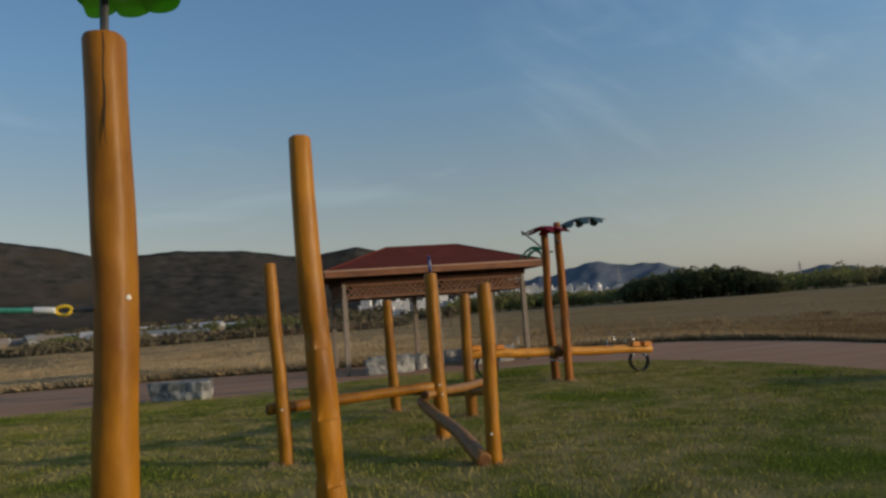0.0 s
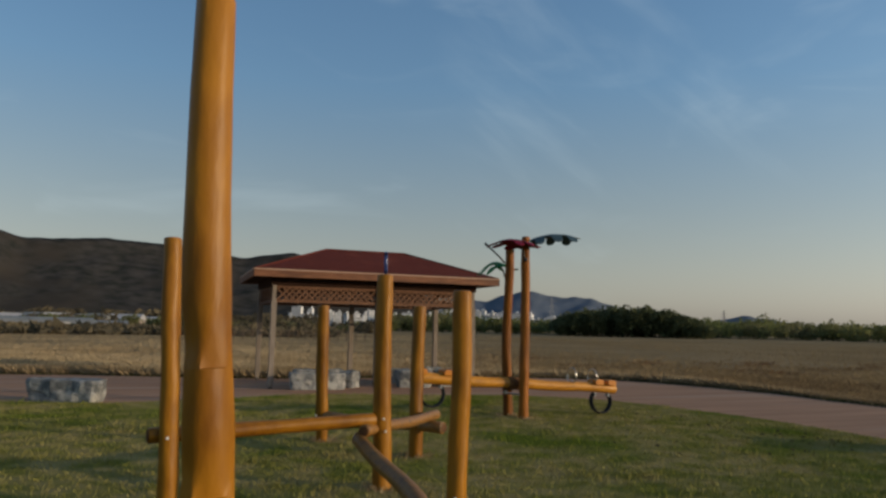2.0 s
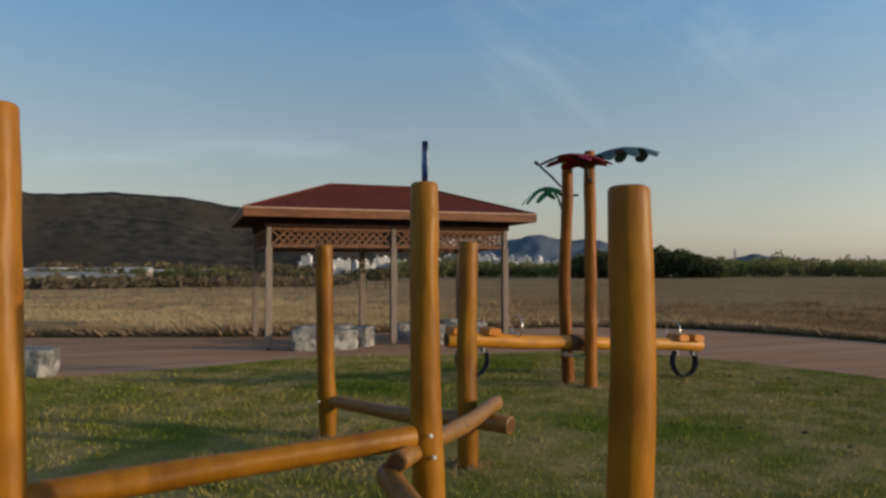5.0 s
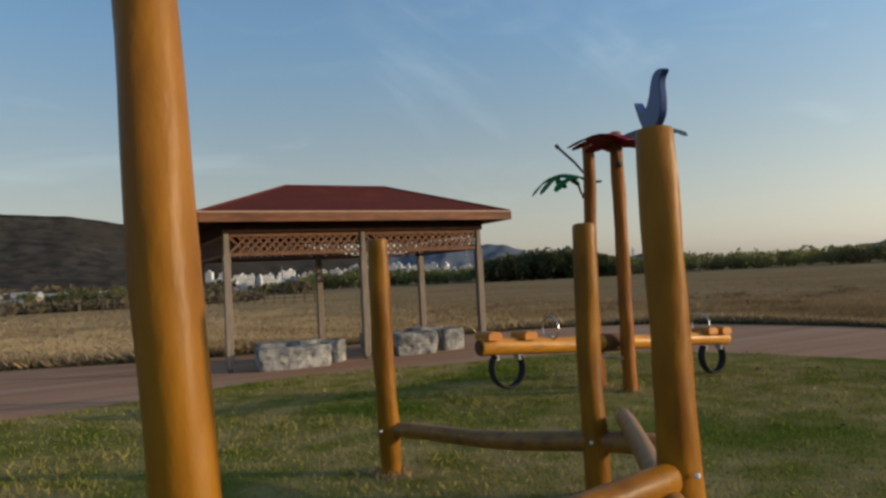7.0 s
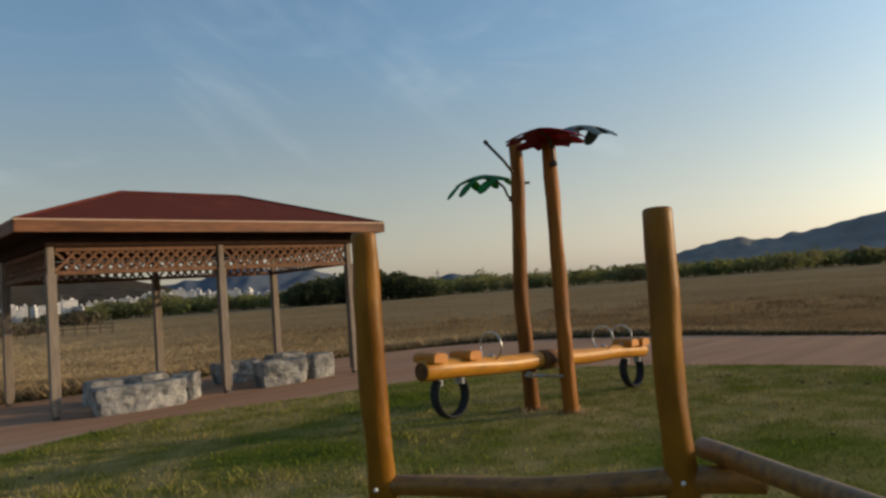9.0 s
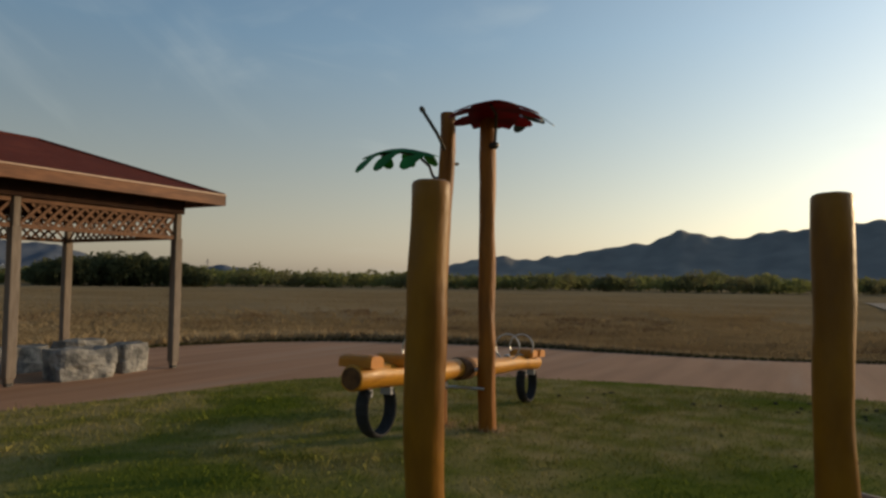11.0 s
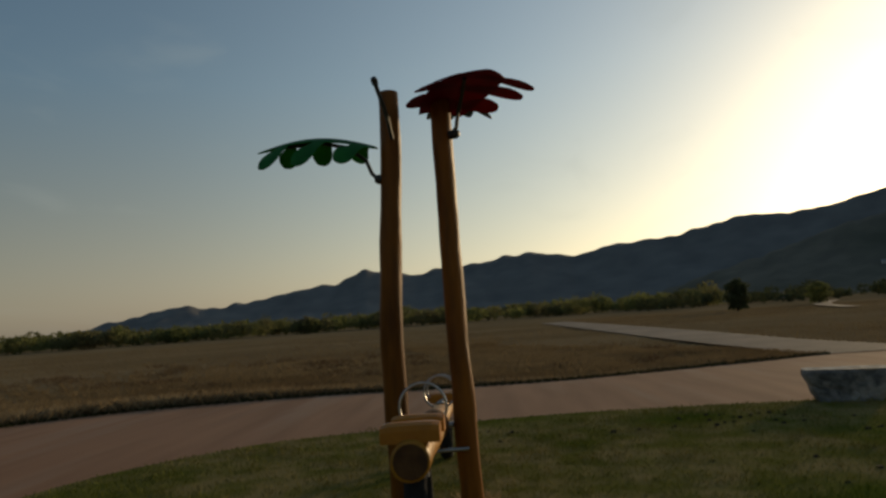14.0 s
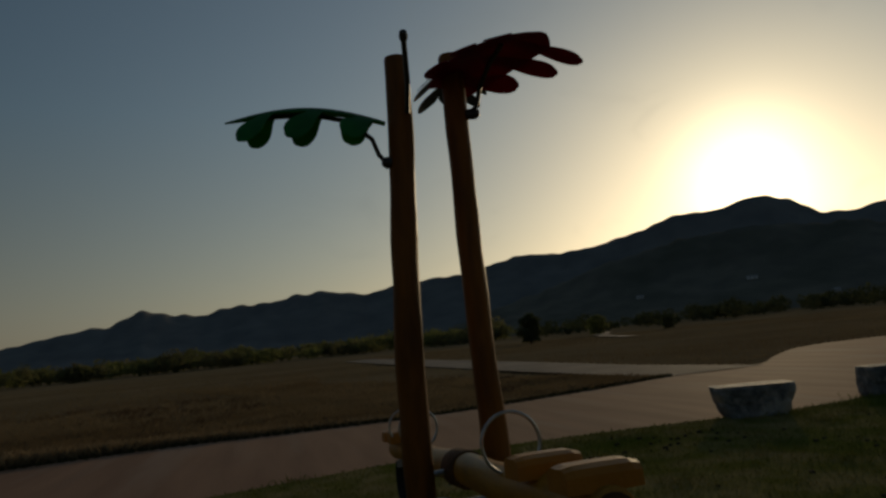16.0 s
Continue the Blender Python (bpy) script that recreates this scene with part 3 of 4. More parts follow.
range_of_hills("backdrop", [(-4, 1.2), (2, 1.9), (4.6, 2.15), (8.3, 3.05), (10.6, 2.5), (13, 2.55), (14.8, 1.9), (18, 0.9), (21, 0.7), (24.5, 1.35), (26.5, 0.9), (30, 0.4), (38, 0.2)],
               2600, 3200, -4, 38, M_FARHILL, "distant hills behind the city, coloured pale blue for haze", 260, 10, 2)
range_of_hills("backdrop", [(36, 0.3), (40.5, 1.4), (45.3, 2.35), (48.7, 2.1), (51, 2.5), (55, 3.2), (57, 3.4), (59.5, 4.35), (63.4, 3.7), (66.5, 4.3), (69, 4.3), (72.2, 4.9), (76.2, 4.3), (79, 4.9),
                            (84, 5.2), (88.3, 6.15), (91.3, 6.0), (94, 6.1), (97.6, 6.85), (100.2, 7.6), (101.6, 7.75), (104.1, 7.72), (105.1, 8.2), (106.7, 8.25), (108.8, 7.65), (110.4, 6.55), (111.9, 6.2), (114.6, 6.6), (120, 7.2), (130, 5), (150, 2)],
               1450, 2000, 36, 150, M_RIDGE, "blue-grey mountain ridge against the low sun, lightened for haze", 520, 9, 3)
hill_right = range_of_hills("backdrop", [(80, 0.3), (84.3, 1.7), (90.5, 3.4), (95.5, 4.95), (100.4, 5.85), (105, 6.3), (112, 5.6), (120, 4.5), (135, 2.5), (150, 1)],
               640, 900, 79, 150, M_FOOTHILL, "wooded foothill below the sun, lightened for haze", 300, 5, 4)


def woods(name, spots, material, label, seed, leaves=130, category="trees"):
    """Far trees as one object: crowns of many loose leaf clumps over short trunks."""
    rng = np.random.default_rng(seed)
    V, T = [], []
    base = 0
    for x, y, h, w in spots:
        z0 = h * rng.uniform(0.08, 0.2)
        u = rng.normal(0, 1, (leaves, 3))
        u /= np.linalg.norm(u, axis=1)[:, None]
        rad = rng.uniform(0.45, 1.0, leaves) ** 0.5
        lob = 1 + 0.25 * np.sin(u[:, 0] * 5 + seed + x) * np.cos(u[:, 2] * 4 + y)
        ctr = u * (rad * lob)[:, None] * [w, w, (h - z0) * 0.5] + [x, y, (h + z0) * 0.5 - 0.1]
        size = 0.15 * w * rng.uniform(0.6, 1.4, leaves)
        e1 = rng.normal(0, 1, (leaves, 3)) * size[:, None]
        e2 = rng.normal(0, 1, (leaves, 3)) * size[:, None]
        v = np.stack([ctr - e1 * 0.6, ctr + e1 * 0.6 - e2 * 0.3, ctr + e2 * 0.8], 1).reshape(-1, 3)
        V.append(v)
        T.append(np.arange(leaves * 3).reshape(-1, 3) + base)
        base += leaves * 3
        tr = np.array([[x - 0.06 * w, y, -0.4], [x + 0.06 * w, y, -0.4], [x, y, h * 0.7], [x, y - 0.06 * w, -0.4], [x, y + 0.06 * w, -0.4], [x, y, h * 0.7]])
        V.append(tr)
        T.append(np.arange(6).reshape(-1, 3) + base)
        base += 6
    return tagged(raw_mesh(name, np.concatenate(V), np.concatenate(T), material), label, category, kind="stuff")


def bearing(az, d):
    return math.sin(radians(az)) * d, 12 + math.cos(radians(az)) * d


random.seed(11)
spots = []
for i in range(190):
    az = random.uniform(10.8, 22.6)
    prof = 1.0 - abs((az - 16.3) / 6.6) ** 2.6
    d = random.uniform(190, 235)
    spots.append((*bearing(az, d), max(1.8, (2.4 + 5.6 * prof) * random.uniform(0.82, 1.08)), random.uniform(2.0, 3.4)))
woods("woods", spots, M_DARKWOOD_TREES, "dark dense evergreen grove across the meadow", 21, 330)
spots = []
for i in range(640):
    az = random.uniform(-3, 86)
    d = random.uniform(225, 290)
    wave = 0.5 + 0.5 * math.sin(az * 0.9) * math.sin(az * 0.37 + 1)
    spots.append((*bearing(az, d), random.uniform(3.0, 5.2) + 3.6 * wave * random.random() ** 2, random.uniform(2.2, 4.2)))
woods("woods", spots, M_SPRING, "belt of fresh green trees and scrub beyond the meadow", 22, 190)
spots = []
for i in range(150):
    az = random.uniform(80, 128)
    d = random.uniform(170, 300)
    spots.append((*bearing(az, d), random.uniform(2.0, 5.2), random.uniform(2.0, 4.0)))
woods("woods", spots, M_DARKWOOD_TREES, "dark orchard rows and trees at the foot of the hill", 23, 190)
spots = []
for i in range(130):
    az = random.uniform(-34, -3)
    d = random.uniform(150, 240)
    spots.append((*bearing(az, d), random.uniform(1.2, 3.0), random.uniform(1.6, 3.6)))
for i in range(190):
    spots.append((*bearing(random.uniform(-40, -9), random.uniform(250, 330)), random.uniform(2.5, 5.5), random.uniform(2.5, 5.0)))
for i in range(8):
    spots.append((*bearing(random.uniform(-21.5, -17), random.uniform(120, 132)), random.uniform(1.8, 2.9), random.uniform(1.6, 2.4)))
reeds = [(*bearing(random.uniform(-40, -8), random.uniform(84, 130)), random.uniform(0.35, 1.0), random.uniform(1.2, 3.2)) for i in range(260)]
woods("woods", reeds, M_SCRUB, "low brown reeds and brambles along the far edge of the meadow", 26, 90, "scrub")
woods("woods", spots[:75] + spots[130:320], M_SCRUB, "bare brown scrub at the foot of the hills", 25, 190)
woods("woods", spots[75:130] + spots[320:], M_SPRING, "scrubby willows along the far side of the meadow", 24, 190)

rng = np.random.default_rng(31)
V, T = [], []
for cx, cy, n, spread in ((5.95, 14.2, 22, 0.45), (5.3, 12.85, 10, 0.3), (5.5, 15.1, 10, 0.5), (3.6, 13.4, 6, 0.4), (4.9, 17.0, 7, 0.4), (-3.4, 16.2, 7, 0.6), (6.4, 11.6, 12, 0.4)):
    for k in range(n):
        x, y, r = cx + rng.normal(0, spread), cy + rng.normal(0, spread), rng.uniform(0.018, 0.045)
        base = sum(len(v) for v in V)
        ring = [(x + r * math.cos(a) * rng.uniform(0.8, 1.2), y + r * math.sin(a) * rng.uniform(0.8, 1.2), -0.085) for a in np.linspace(0, 5.4, 7)]
        up = [(x + 0.55 * r * math.cos(a + 0.3), y + 0.55 * r * math.sin(a + 0.3), -0.065 + r * rng.uniform(0.35, 0.6)) for a in np.linspace(0, 5.4, 7)]
        V.append(np.array(ring + up))
        for q in range(7):
            w = (q + 1) % 7
            T += [(base + q, base + w, base + 7 + w), (base + q, base + 7 + w, base + 7 + q)]
        T += [(base + 7, base + 7 + q, base + 8 + q) for q in range(1, 6)]
tagged(raw_mesh("soil_clods", np.concatenate(V), np.array(T), M_BARK), "dark crumbs of soil thrown up on the lawn", "soil", kind="stuff")
from mathutils.bvhtree import BVHTree


# ---- logs ----
def log_points(base, top, sway, seed, n=12):
    rng = random.Random(seed)
    a, b = Vector(base), Vector(top)
    side = (b - a).cross(Vector((1, 0.3, 0.2))).normalized()
    other = (b - a).cross(side).normalized()
    f1, f2, p1, p2 = rng.uniform(0.8, 1.5), rng.uniform(0.7, 1.3), rng.uniform(0, 6), rng.uniform(0, 6)
    out = []
    for i in range(n):
        s = i / (n - 1)
        k = sway * math.sin(math.pi * s)
        out.append(a.lerp(b, s) + side * k * math.sin(f1 * 4 * s + p1) + other * k * math.sin(f2 * 4 * s + p2))
    return out


def log(name, base, top, r0, r1, parent, material, sway=0.02, seed=0, label="", shaper=None, n=26, cap=0.25, seg=18):
    pts = log_points(base, top, sway, seed, n)
    rad = [r0 + (r1 - r0) * i / (len(pts) - 1) for i in range(len(pts))]
    return part(name, tube(bmesh.new(), pts, rad, seg, 0.14, seed, cap, shaper), material, parent, label, True)


def end_disc(at, way, r, parent):
    """The sawn end of a log, a hair proud of the bark."""
    w = Vector(way).normalized()
    a = Vector(at)
    return part("end_grain", tube(bmesh.new(), [a, a + w * 0.006], [r, r * 0.98], 16, 0, 0, 0), M_CUT, parent, "brown sawn end grain")


def bolt(at, way, parent, r=0.013):
    a, w = Vector(at), Vector(way).normalized()
    return part("bolt", tube(bmesh.new(), [a - w * 0.01, a + w * 0.006, a + w * 0.012], [r, r, r * 0.6], 8, 0, 0, 0.2), M_BOLT, parent, "white bolt cap")


# ---- the log climbing frame ----
frame_t = thing("log_climber", (0, 0, 0), "varnished log climbing frame of posts and beams on the lawn", "climbing frame")
POSTS = {"A": ((-1.940, 8.945, -0.12), (-2.055, 9.015, 2.25), 0.080, 0.078), "C": ((-0.275, 10.10, -0.12), (-0.295, 10.14, 2.055), 0.092, 0.080),
         "D": ((0.375, 8.33, -0.12), (0.392, 8.35, 1.82), 0.080, 0.068), "E": ((0.032, 12.03, -0.12), (0.05, 12.05, 1.80), 0.088, 0.082),
         "F": ((-1.285, 13.15, -0.15), (-1.319, 13.095, 1.816), 0.080, 0.084)}
post_obs = {}
for i, (key, (b, t, r0, r1)) in enumerate(POSTS.items()):
    post_obs[key] = log("post", b, t, r0, r1, frame_t, M_LOG, 0.008 if key in "AF" else 0.015, 31 + i, "upright orange-varnished peeled log")


def beam(a, b, r0, r1, sway, seed, label, material=M_BEAM):
    o = log("beam", a, b, r0, r1, frame_t, material, sway, seed, label, None, 12, 0.18)
    w = (Vector(b) - Vector(a)).normalized()
    end_disc(Vector(a) - w * 0.0, -w, r0 * 0.80, o)
    end_disc(b, w, r1 * 0.80, o)
    return o


beam((-2.15, 8.98, 0.600), (-0.36, 10.06, 0.625), 0.066, 0.064, 0.008, 51, "level varnished log beam", M_LOG)
beam((-0.44, 9.82, 0.545), (0.29, 12.14, 0.440), 0.058, 0.060, 0.012, 52, "log beam tying two posts")
beam((-1.33, 13.18, 0.280), (0.37, 11.78, 0.325), 0.062, 0.070, 0.03, 53, "wavy dark log beam close to the ground")
beam((-0.50, 9.92, 0.470), (0.27, 8.22, 0.045), 0.066, 0.082, 0.035, 54, "grey-brown slanting step log")
for p, w in (((-0.265, 10.012, 0.64), (0.2, -1, 0)), ((-0.245, 10.015, 0.52), (0.25, -1, 0)), ((-1.945, 8.857, 0.60), (0.3, -1, 0)), ((-1.36, 13.05, 0.29), (-0.8, -0.5, 0)), ((-0.02, 11.96, 0.33), (-0.7, -0.7, 0)), ((0.36, 8.245, 0.3), (0.1, -1, 0))):
    bolt(p, w, frame_t)


def bird_board():
    """A bird silhouette sawn from a thick board."""
    out = smooth_curve([(0.035, 0.0), (-0.055, 0.005), (-0.105, 0.06), (-0.145, 0.135), (-0.160, 0.175), (-0.135, 0.165), (-0.095, 0.120), (-0.045, 0.115), (0.0, 0.165), (0.028, 0.225),
                        (0.055, 0.262), (0.095, 0.275), (0.150, 0.262), (0.120, 0.235), (0.112, 0.19), (0.115, 0.12), (0.095, 0.05), (0.035, 0.0)], 4)[:-1]
    bm = bmesh.new()
    for layer in (-0.016, -0.012, 0.012, 0.016):
        k = 0.97 if abs(layer) > 0.013 else 1.0
        for p in out:
            bm.verts.new((layer, -(p.x * k), p.y * k + 0.13 * (1 - k)))
    bm.verts.ensure_lookup_table()
    n = len(out)
    for L in range(3):
        for i in range(n):
            j = (i + 1) % n
            bm.faces.new((bm.verts[L * n + i], bm.verts[L * n + j], bm.verts[(L + 1) * n + j], bm.verts[(L + 1) * n + i]))
    bm.faces.new([bm.verts[i] for i in range(n)])
    bm.faces.new([bm.verts[3 * n + i] for i in reversed(range(n))])
    bmesh.ops.recalc_face_normals(bm, faces=bm.faces)
    return bm


bird = part("bird_board", bird_board(), M_BLUE, post_obs["C"], "flat blue painted bird cut-out")
bird.matrix_basis = pose(-0.295, 10.14, 2.045, 0, 0, 2) @ Matrix.Diagonal((1, 0.88, 0.86, 1))


# ---- poles with plastic leaves ----
def leaf_sheet(length, width, lobes, arch, droop, finger=0.34, web=0.21, thick=0.007):
    """A plastic leaf: an arched midrib blade with rounded fingers swept forward and drooping on both sides; root at the origin, tip along +y."""
    bm = bmesh.new()

    def bend(x, y):
        s = min(max(y / length, 0), 1.1)
        return Vector((x, y, arch * math.sin(math.pi * (0.10 + 0.80 * s)) - droop * (abs(x) / (width * 0.5)) ** 1.6))

    def strip(line, halves, lift):
        rows = []
        for i, (p, h) in enumerate(zip(line, halves)):
            a, q = line[max(i - 1, 0)], line[min(i + 1, len(line) - 1)]
            d = (q - a).normalized()
            nrm = Vector((-d.y, d.x, 0))
            tops, lows = [], []
            for k in (-1, -0.5, 0, 0.5, 1):
                w = p + nrm * h * k
                v = bend(w.x, w.y)
                tops.append(bm.verts.new(v + Vector((0, 0, lift + thick / 2))))
                lows.append(bm.verts.new(v + Vector((0, 0, lift - thick / 2))))
            rows.append((tops, lows))
        for (t0, l0), (t1, l1) in zip(rows, rows[1:]):
            for k in range(4):
                bm.faces.new((t0[k], t0[k + 1], t1[k + 1], t1[k]))
                bm.faces.new((l0[k], l1[k], l1[k + 1], l0[k + 1]))
            bm.faces.new((t0[0], t1[0], l1[0], l0[0]))
            bm.faces.new((t0[4], l0[4], l1[4], t1[4]))
        for t0, l0 in (rows[0], rows[-1]):
            bm.faces.new([*t0, *reversed(l0)])

    n = 24
    mid = [Vector((0, length * i / n, 0)) for i in range(n + 1)]
    strip(mid, [width * web * (0.45 + 0.55 * math.sin(math.pi * min(1, 0.12 + 0.86 * i / n)) ** 0.7) * (1 if i < n - 2 else math.sqrt((n - i + 0.15) / 3.0)) for i in range(n + 1)], 0)
    for side in (-1, 1):
        for j in range(lobes):
            s = (j + 0.35) / (lobes + 0.25)
            reach = width * (0.5 if 0 < j < lobes - 1 else 0.44)
            m = 18
            line = [Vector((side * (0.02 + reach * (i / m)), length * s + reach * (0.15 * (i / m) + 0.50 * (i / m) ** 2), 0)) for i in range(m + 1)]
            full = length / (lobes + 0.25) * finger
            half = []
            for i in range(m + 1):
                left = (1 - i / m) * reach * 1.2
                grown = min(max((i / m - 0.35) / 0.4, 0), 1)
                half.append(full * (0.58 + 0.42 * grown * grown * (3 - 2 * grown)) * math.sqrt(max(0.02, 1 - max(0.0, 1 - left / full) ** 2)))
            strip(line, half, 0.0012 * (j + 1) * side)
    bmesh.ops.recalc_face_normals(bm, faces=bm.faces)
    return bm


def leaf(parent, at, heading, length, width, lobes, arch, droop, material, label, pitch=0.0, roll=0.0, finger=0.34, web=0.21):
    o = part("leaf", leaf_sheet(length, width, lobes, arch, droop, finger, web), material, parent, label, True)
    o.matrix_basis = pose(*at, pitch, roll, heading)
    return o


def leaf_arm(parent, pts, r=0.016):
    return part("leaf_arm", tube(bmesh.new(), pts, r, 8, 0, 0, 0.2), M_DARKMETAL, parent, "dark bent steel tube")


# pole with footholds
def notch_cut(q, p, w):
    for zn in (1.38, 0.935, 0.52):
        if zn <= q.z < zn + 0.24:
            f = max(0.0, w.dot(Vector((-0.15, -1, 0)).normalized()))
            q = q - w * 0.024 * (1 - (q.z - zn) / 0.24) * f ** 0.6
    return q


pole = thing("climbing_pole", (0, 0, 0), "tall varnished log pole with cut footholds on the lawn", "climbing pole")
bm = bmesh.new()
zs = sorted([-0.12, 0.2, 0.4] + [z + d for z in (0.52, 0.935, 1.38) for d in (-0.004, 0.0, 0.06, 0.12, 0.18, 0.24)] + [1.8, 2.0, 2.2, 2.4, 2.6, 2.78])
pts = [Vector((-0.632 - 0.028 * z + 0.012 * math.sin(z * 2.2), 5.49, z)) for z in zs]
tube(bm, pts, [0.100 - 0.010 * max(z, 0) for z in zs], 24, 0.11, 8, 0.3, notch_cut)
part("shaft", bm, M_LOG, pole, "orange log with three footholds", True)

# pole with a leaf and a rope
rp = thing("rope_pole", (0, 0, 0), "tall varnished log pole with green leaf and rope", "pole")
shaft = log("shaft", (-0.985, 3.5, -0.12), (-0.948, 3.5, 2.722), 0.088, 0.079, rp, M_LOG, 0.02, 61, "orange-varnished peeled log")
leaf_arm(rp, [(-0.945, 3.5, 2.69), (-0.943, 3.5, 2.80), (-0.93, 3.48, 2.90)], 0.017)
part("bracket", box(bmesh.new(), (-0.915, 3.45, 2.868), (0.13, 0.10, 0.02), Euler((0.2, 0.25, 0)).to_matrix(), 0.006), M_CHROME, rp, "grey steel mounting plate")
leaf(rp, (-1.02, 3.46, 2.895), -66, 0.37, 0.30, 3, 0.02, 0.02, M_LIME, "light green rounded plastic leaf", 10, -8, 0.95, 0.46)
bolt((-0.884, 3.49, 1.70), (1, -0.25, 0), rp, 0.012)
crack = [Vector((-0.914 + 0.003 * math.sin(k * 1.7), 3.5 - 0.0695 - 0.0008 * k, 2.705 - 0.055 * k)) for k in range(9)]
part("crack", tube(bmesh.new(), crack, [0.004, 0.0045, 0.004, 0.004, 0.0035, 0.003, 0.003, 0.002, 0.001], 6, 0, 0, 0), M_BARK, shaft, "dark drying crack")
part("rope", tube(bmesh.new(), [(-1.21, 3.455, 1.676), (-1.35, 3.44, 1.684), (-2.0, 3.40, 1.72), (-3.6, 3.3, 1.80)], 0.0105, 8, 0.08, 3, 0.2), M_ROPE, rp, "taut teal rope", True)
eye = [Vector((-1.118, 3.465, 1.668)) + Vector((0.030 * math.cos(a), 0.004 * math.sin(2 * a), 0.017 * math.sin(a))) for a in [2 * math.pi * i / 16 for i in range(17)]]
part("rope_eye", tube(bmesh.new(), eye, 0.0065, 8, 0, 1, 0), M_YELLOW, rp, "yellow plastic rope thimble", True)
part("rope_sleeve", tube(bmesh.new(), [(-1.145, 3.46, 1.671), (-1.18, 3.457, 1.674), (-1.225, 3.454, 1.677)], 0.013, 10, 0, 1, 0.2), M_WHITE, rp, "white rope sleeve", True)
part("eye_bolt", tube(bmesh.new(), [(-1.10, 3.465, 1.666), (-1.02, 3.48, 1.664), (-0.93, 3.49, 1.67)], 0.007, 8, 0, 1, 0.2), M_DARKMETAL, rp, "dark steel eye bolt", True)


# ---- the seesaw between two tall poles ----
ss = thing("seesaw", (0, 0, 0), "yellow log seesaw between two tall poles with plastic leaves", "seesaw")
P1 = log("post", (1.70, 16.49, -0.18), (1.69, 16.39, 3.17), 0.094, 0.080, ss, M_TALL, 0.035, 71, "tall wavy varnished log")
P2 = log("post", (1.93, 16.01, -0.18), (1.945, 16.06, 3.235), 0.092, 0.076, ss, M_TALL, 0.014, 72, "tall varnished log")
SL, SR = Vector((-0.08, 15.466, 0.660)), Vector((3.85, 17.07, 0.412))
sway = (SR - SL).normalized()
across = Vector((-sway.y, sway.x, 0)).normalized()
upw = sway.cross(across) * -1 if sway.cross(across).z < 0 else sway.cross(across)
bpts = [SL.lerp(SR, i / 15) + Vector((0, 0, 0.01 * math.sin(i * 1.1))) for i in range(16)]
sbeam = part("beam", tube(bmesh.new(), bpts, [0.104 - 0.001 * i for i in range(16)], 20, 0.06, 5, 0.15), M_SEESAW, ss, "yellow-varnished log", True)
end_disc(SL, -sway, 0.088, sbeam)
end_disc(SR, sway, 0.075, sbeam)


def along(s, up=0.0, side=0.0):
    return SL.lerp(SR, s) + upw * up + across * side


# pivot
part("pivot_band", tube(bmesh.new(), [along(0.440), along(0.445), along(0.500), along(0.505)], [0.110, 0.116, 0.116, 0.110], 20, 0, 0, 0), M_CUT, sbeam, "dark brown pivot band", True)
part("pivot_bar", tube(bmesh.new(), [(1.66, 16.50, 0.53), (1.82, 16.26, 0.53), (1.97, 16.00, 0.53)], 0.02, 10, 0, 0, 0.2), M_CHROME, ss, "steel pivot bar", True)
part("stop_bar", tube(bmesh.new(), [(1.60, 16.42, 0.36), (1.72, 16.22, 0.36), (1.84, 15.97, 0.36)], 0.016, 10, 0, 0, 0.2), M_CHROME, ss, "steel stop bar", True)
part("stop_plate", box(bmesh.new(), (1.64, 16.36, 0.37), (0.05, 0.12, 0.07), None, 0.008), M_CHROME, ss, "bright steel plate")


def seat_block(s, up):
    bm = bmesh.new()
    half = 0.15
    rows = []
    for k in range(9):
        u = -half + 2 * half * k / 8
        ring = []
        for a, b in ((-0.10, 0.0), (-0.10, 0.06), (-0.085, 0.085), (-0.05, 0.098), (0.0, 0.094), (0.05, 0.098), (0.085, 0.085), (0.10, 0.06), (0.10, 0.0)):
            e = 1.0 - 0.10 * (abs(u) / half) ** 6
            ring.append(bm.verts.new(along(s) + across * u + sway * a * e + upw * (up + b * e)))
        rows.append(ring)
    for r0, r1 in zip(rows, rows[1:]):
        for i in range(8):
            bm.faces.new((r0[i], r0[i + 1], r1[i + 1], r1[i]))
        bm.faces.new((r0[8], r0[0], r1[0], r1[8]))
    bm.faces.new(rows[0])
    bm.faces.new(rows[-1])
    bmesh.ops.recalc_face_normals(bm, faces=bm.faces)
    return bm


for s, up in ((0.030, 0.085), (0.150, 0.085), (0.962, 0.072), (0.895, 0.072)):
    part("seat", seat_block(s, up), M_SEAT, ss, "orange varnished wooden seat block", False)
for s in (0.244, 0.765, 0.875):
    c0 = along(s, 0.20)
    ringp = [c0 + across * 0.15 * math.cos(a) + upw * 0.15 * math.sin(a) for a in [2 * math.pi * i / 28 for i in range(29)]]
    hr = part("handle", tube(bmesh.new(), ringp, 0.0095, 8, 0, 0, 0), M_CHROME, ss, "round chrome grab ring", True)
    part("handle_foot", tube(bmesh.new(), [along(s, 0.085), along(s, 0.10), along(s, 0.115)], [0.04, 0.04, 0.02], 12, 0, 0, 0.1), M_CHROME, hr, "steel foot plate", True)


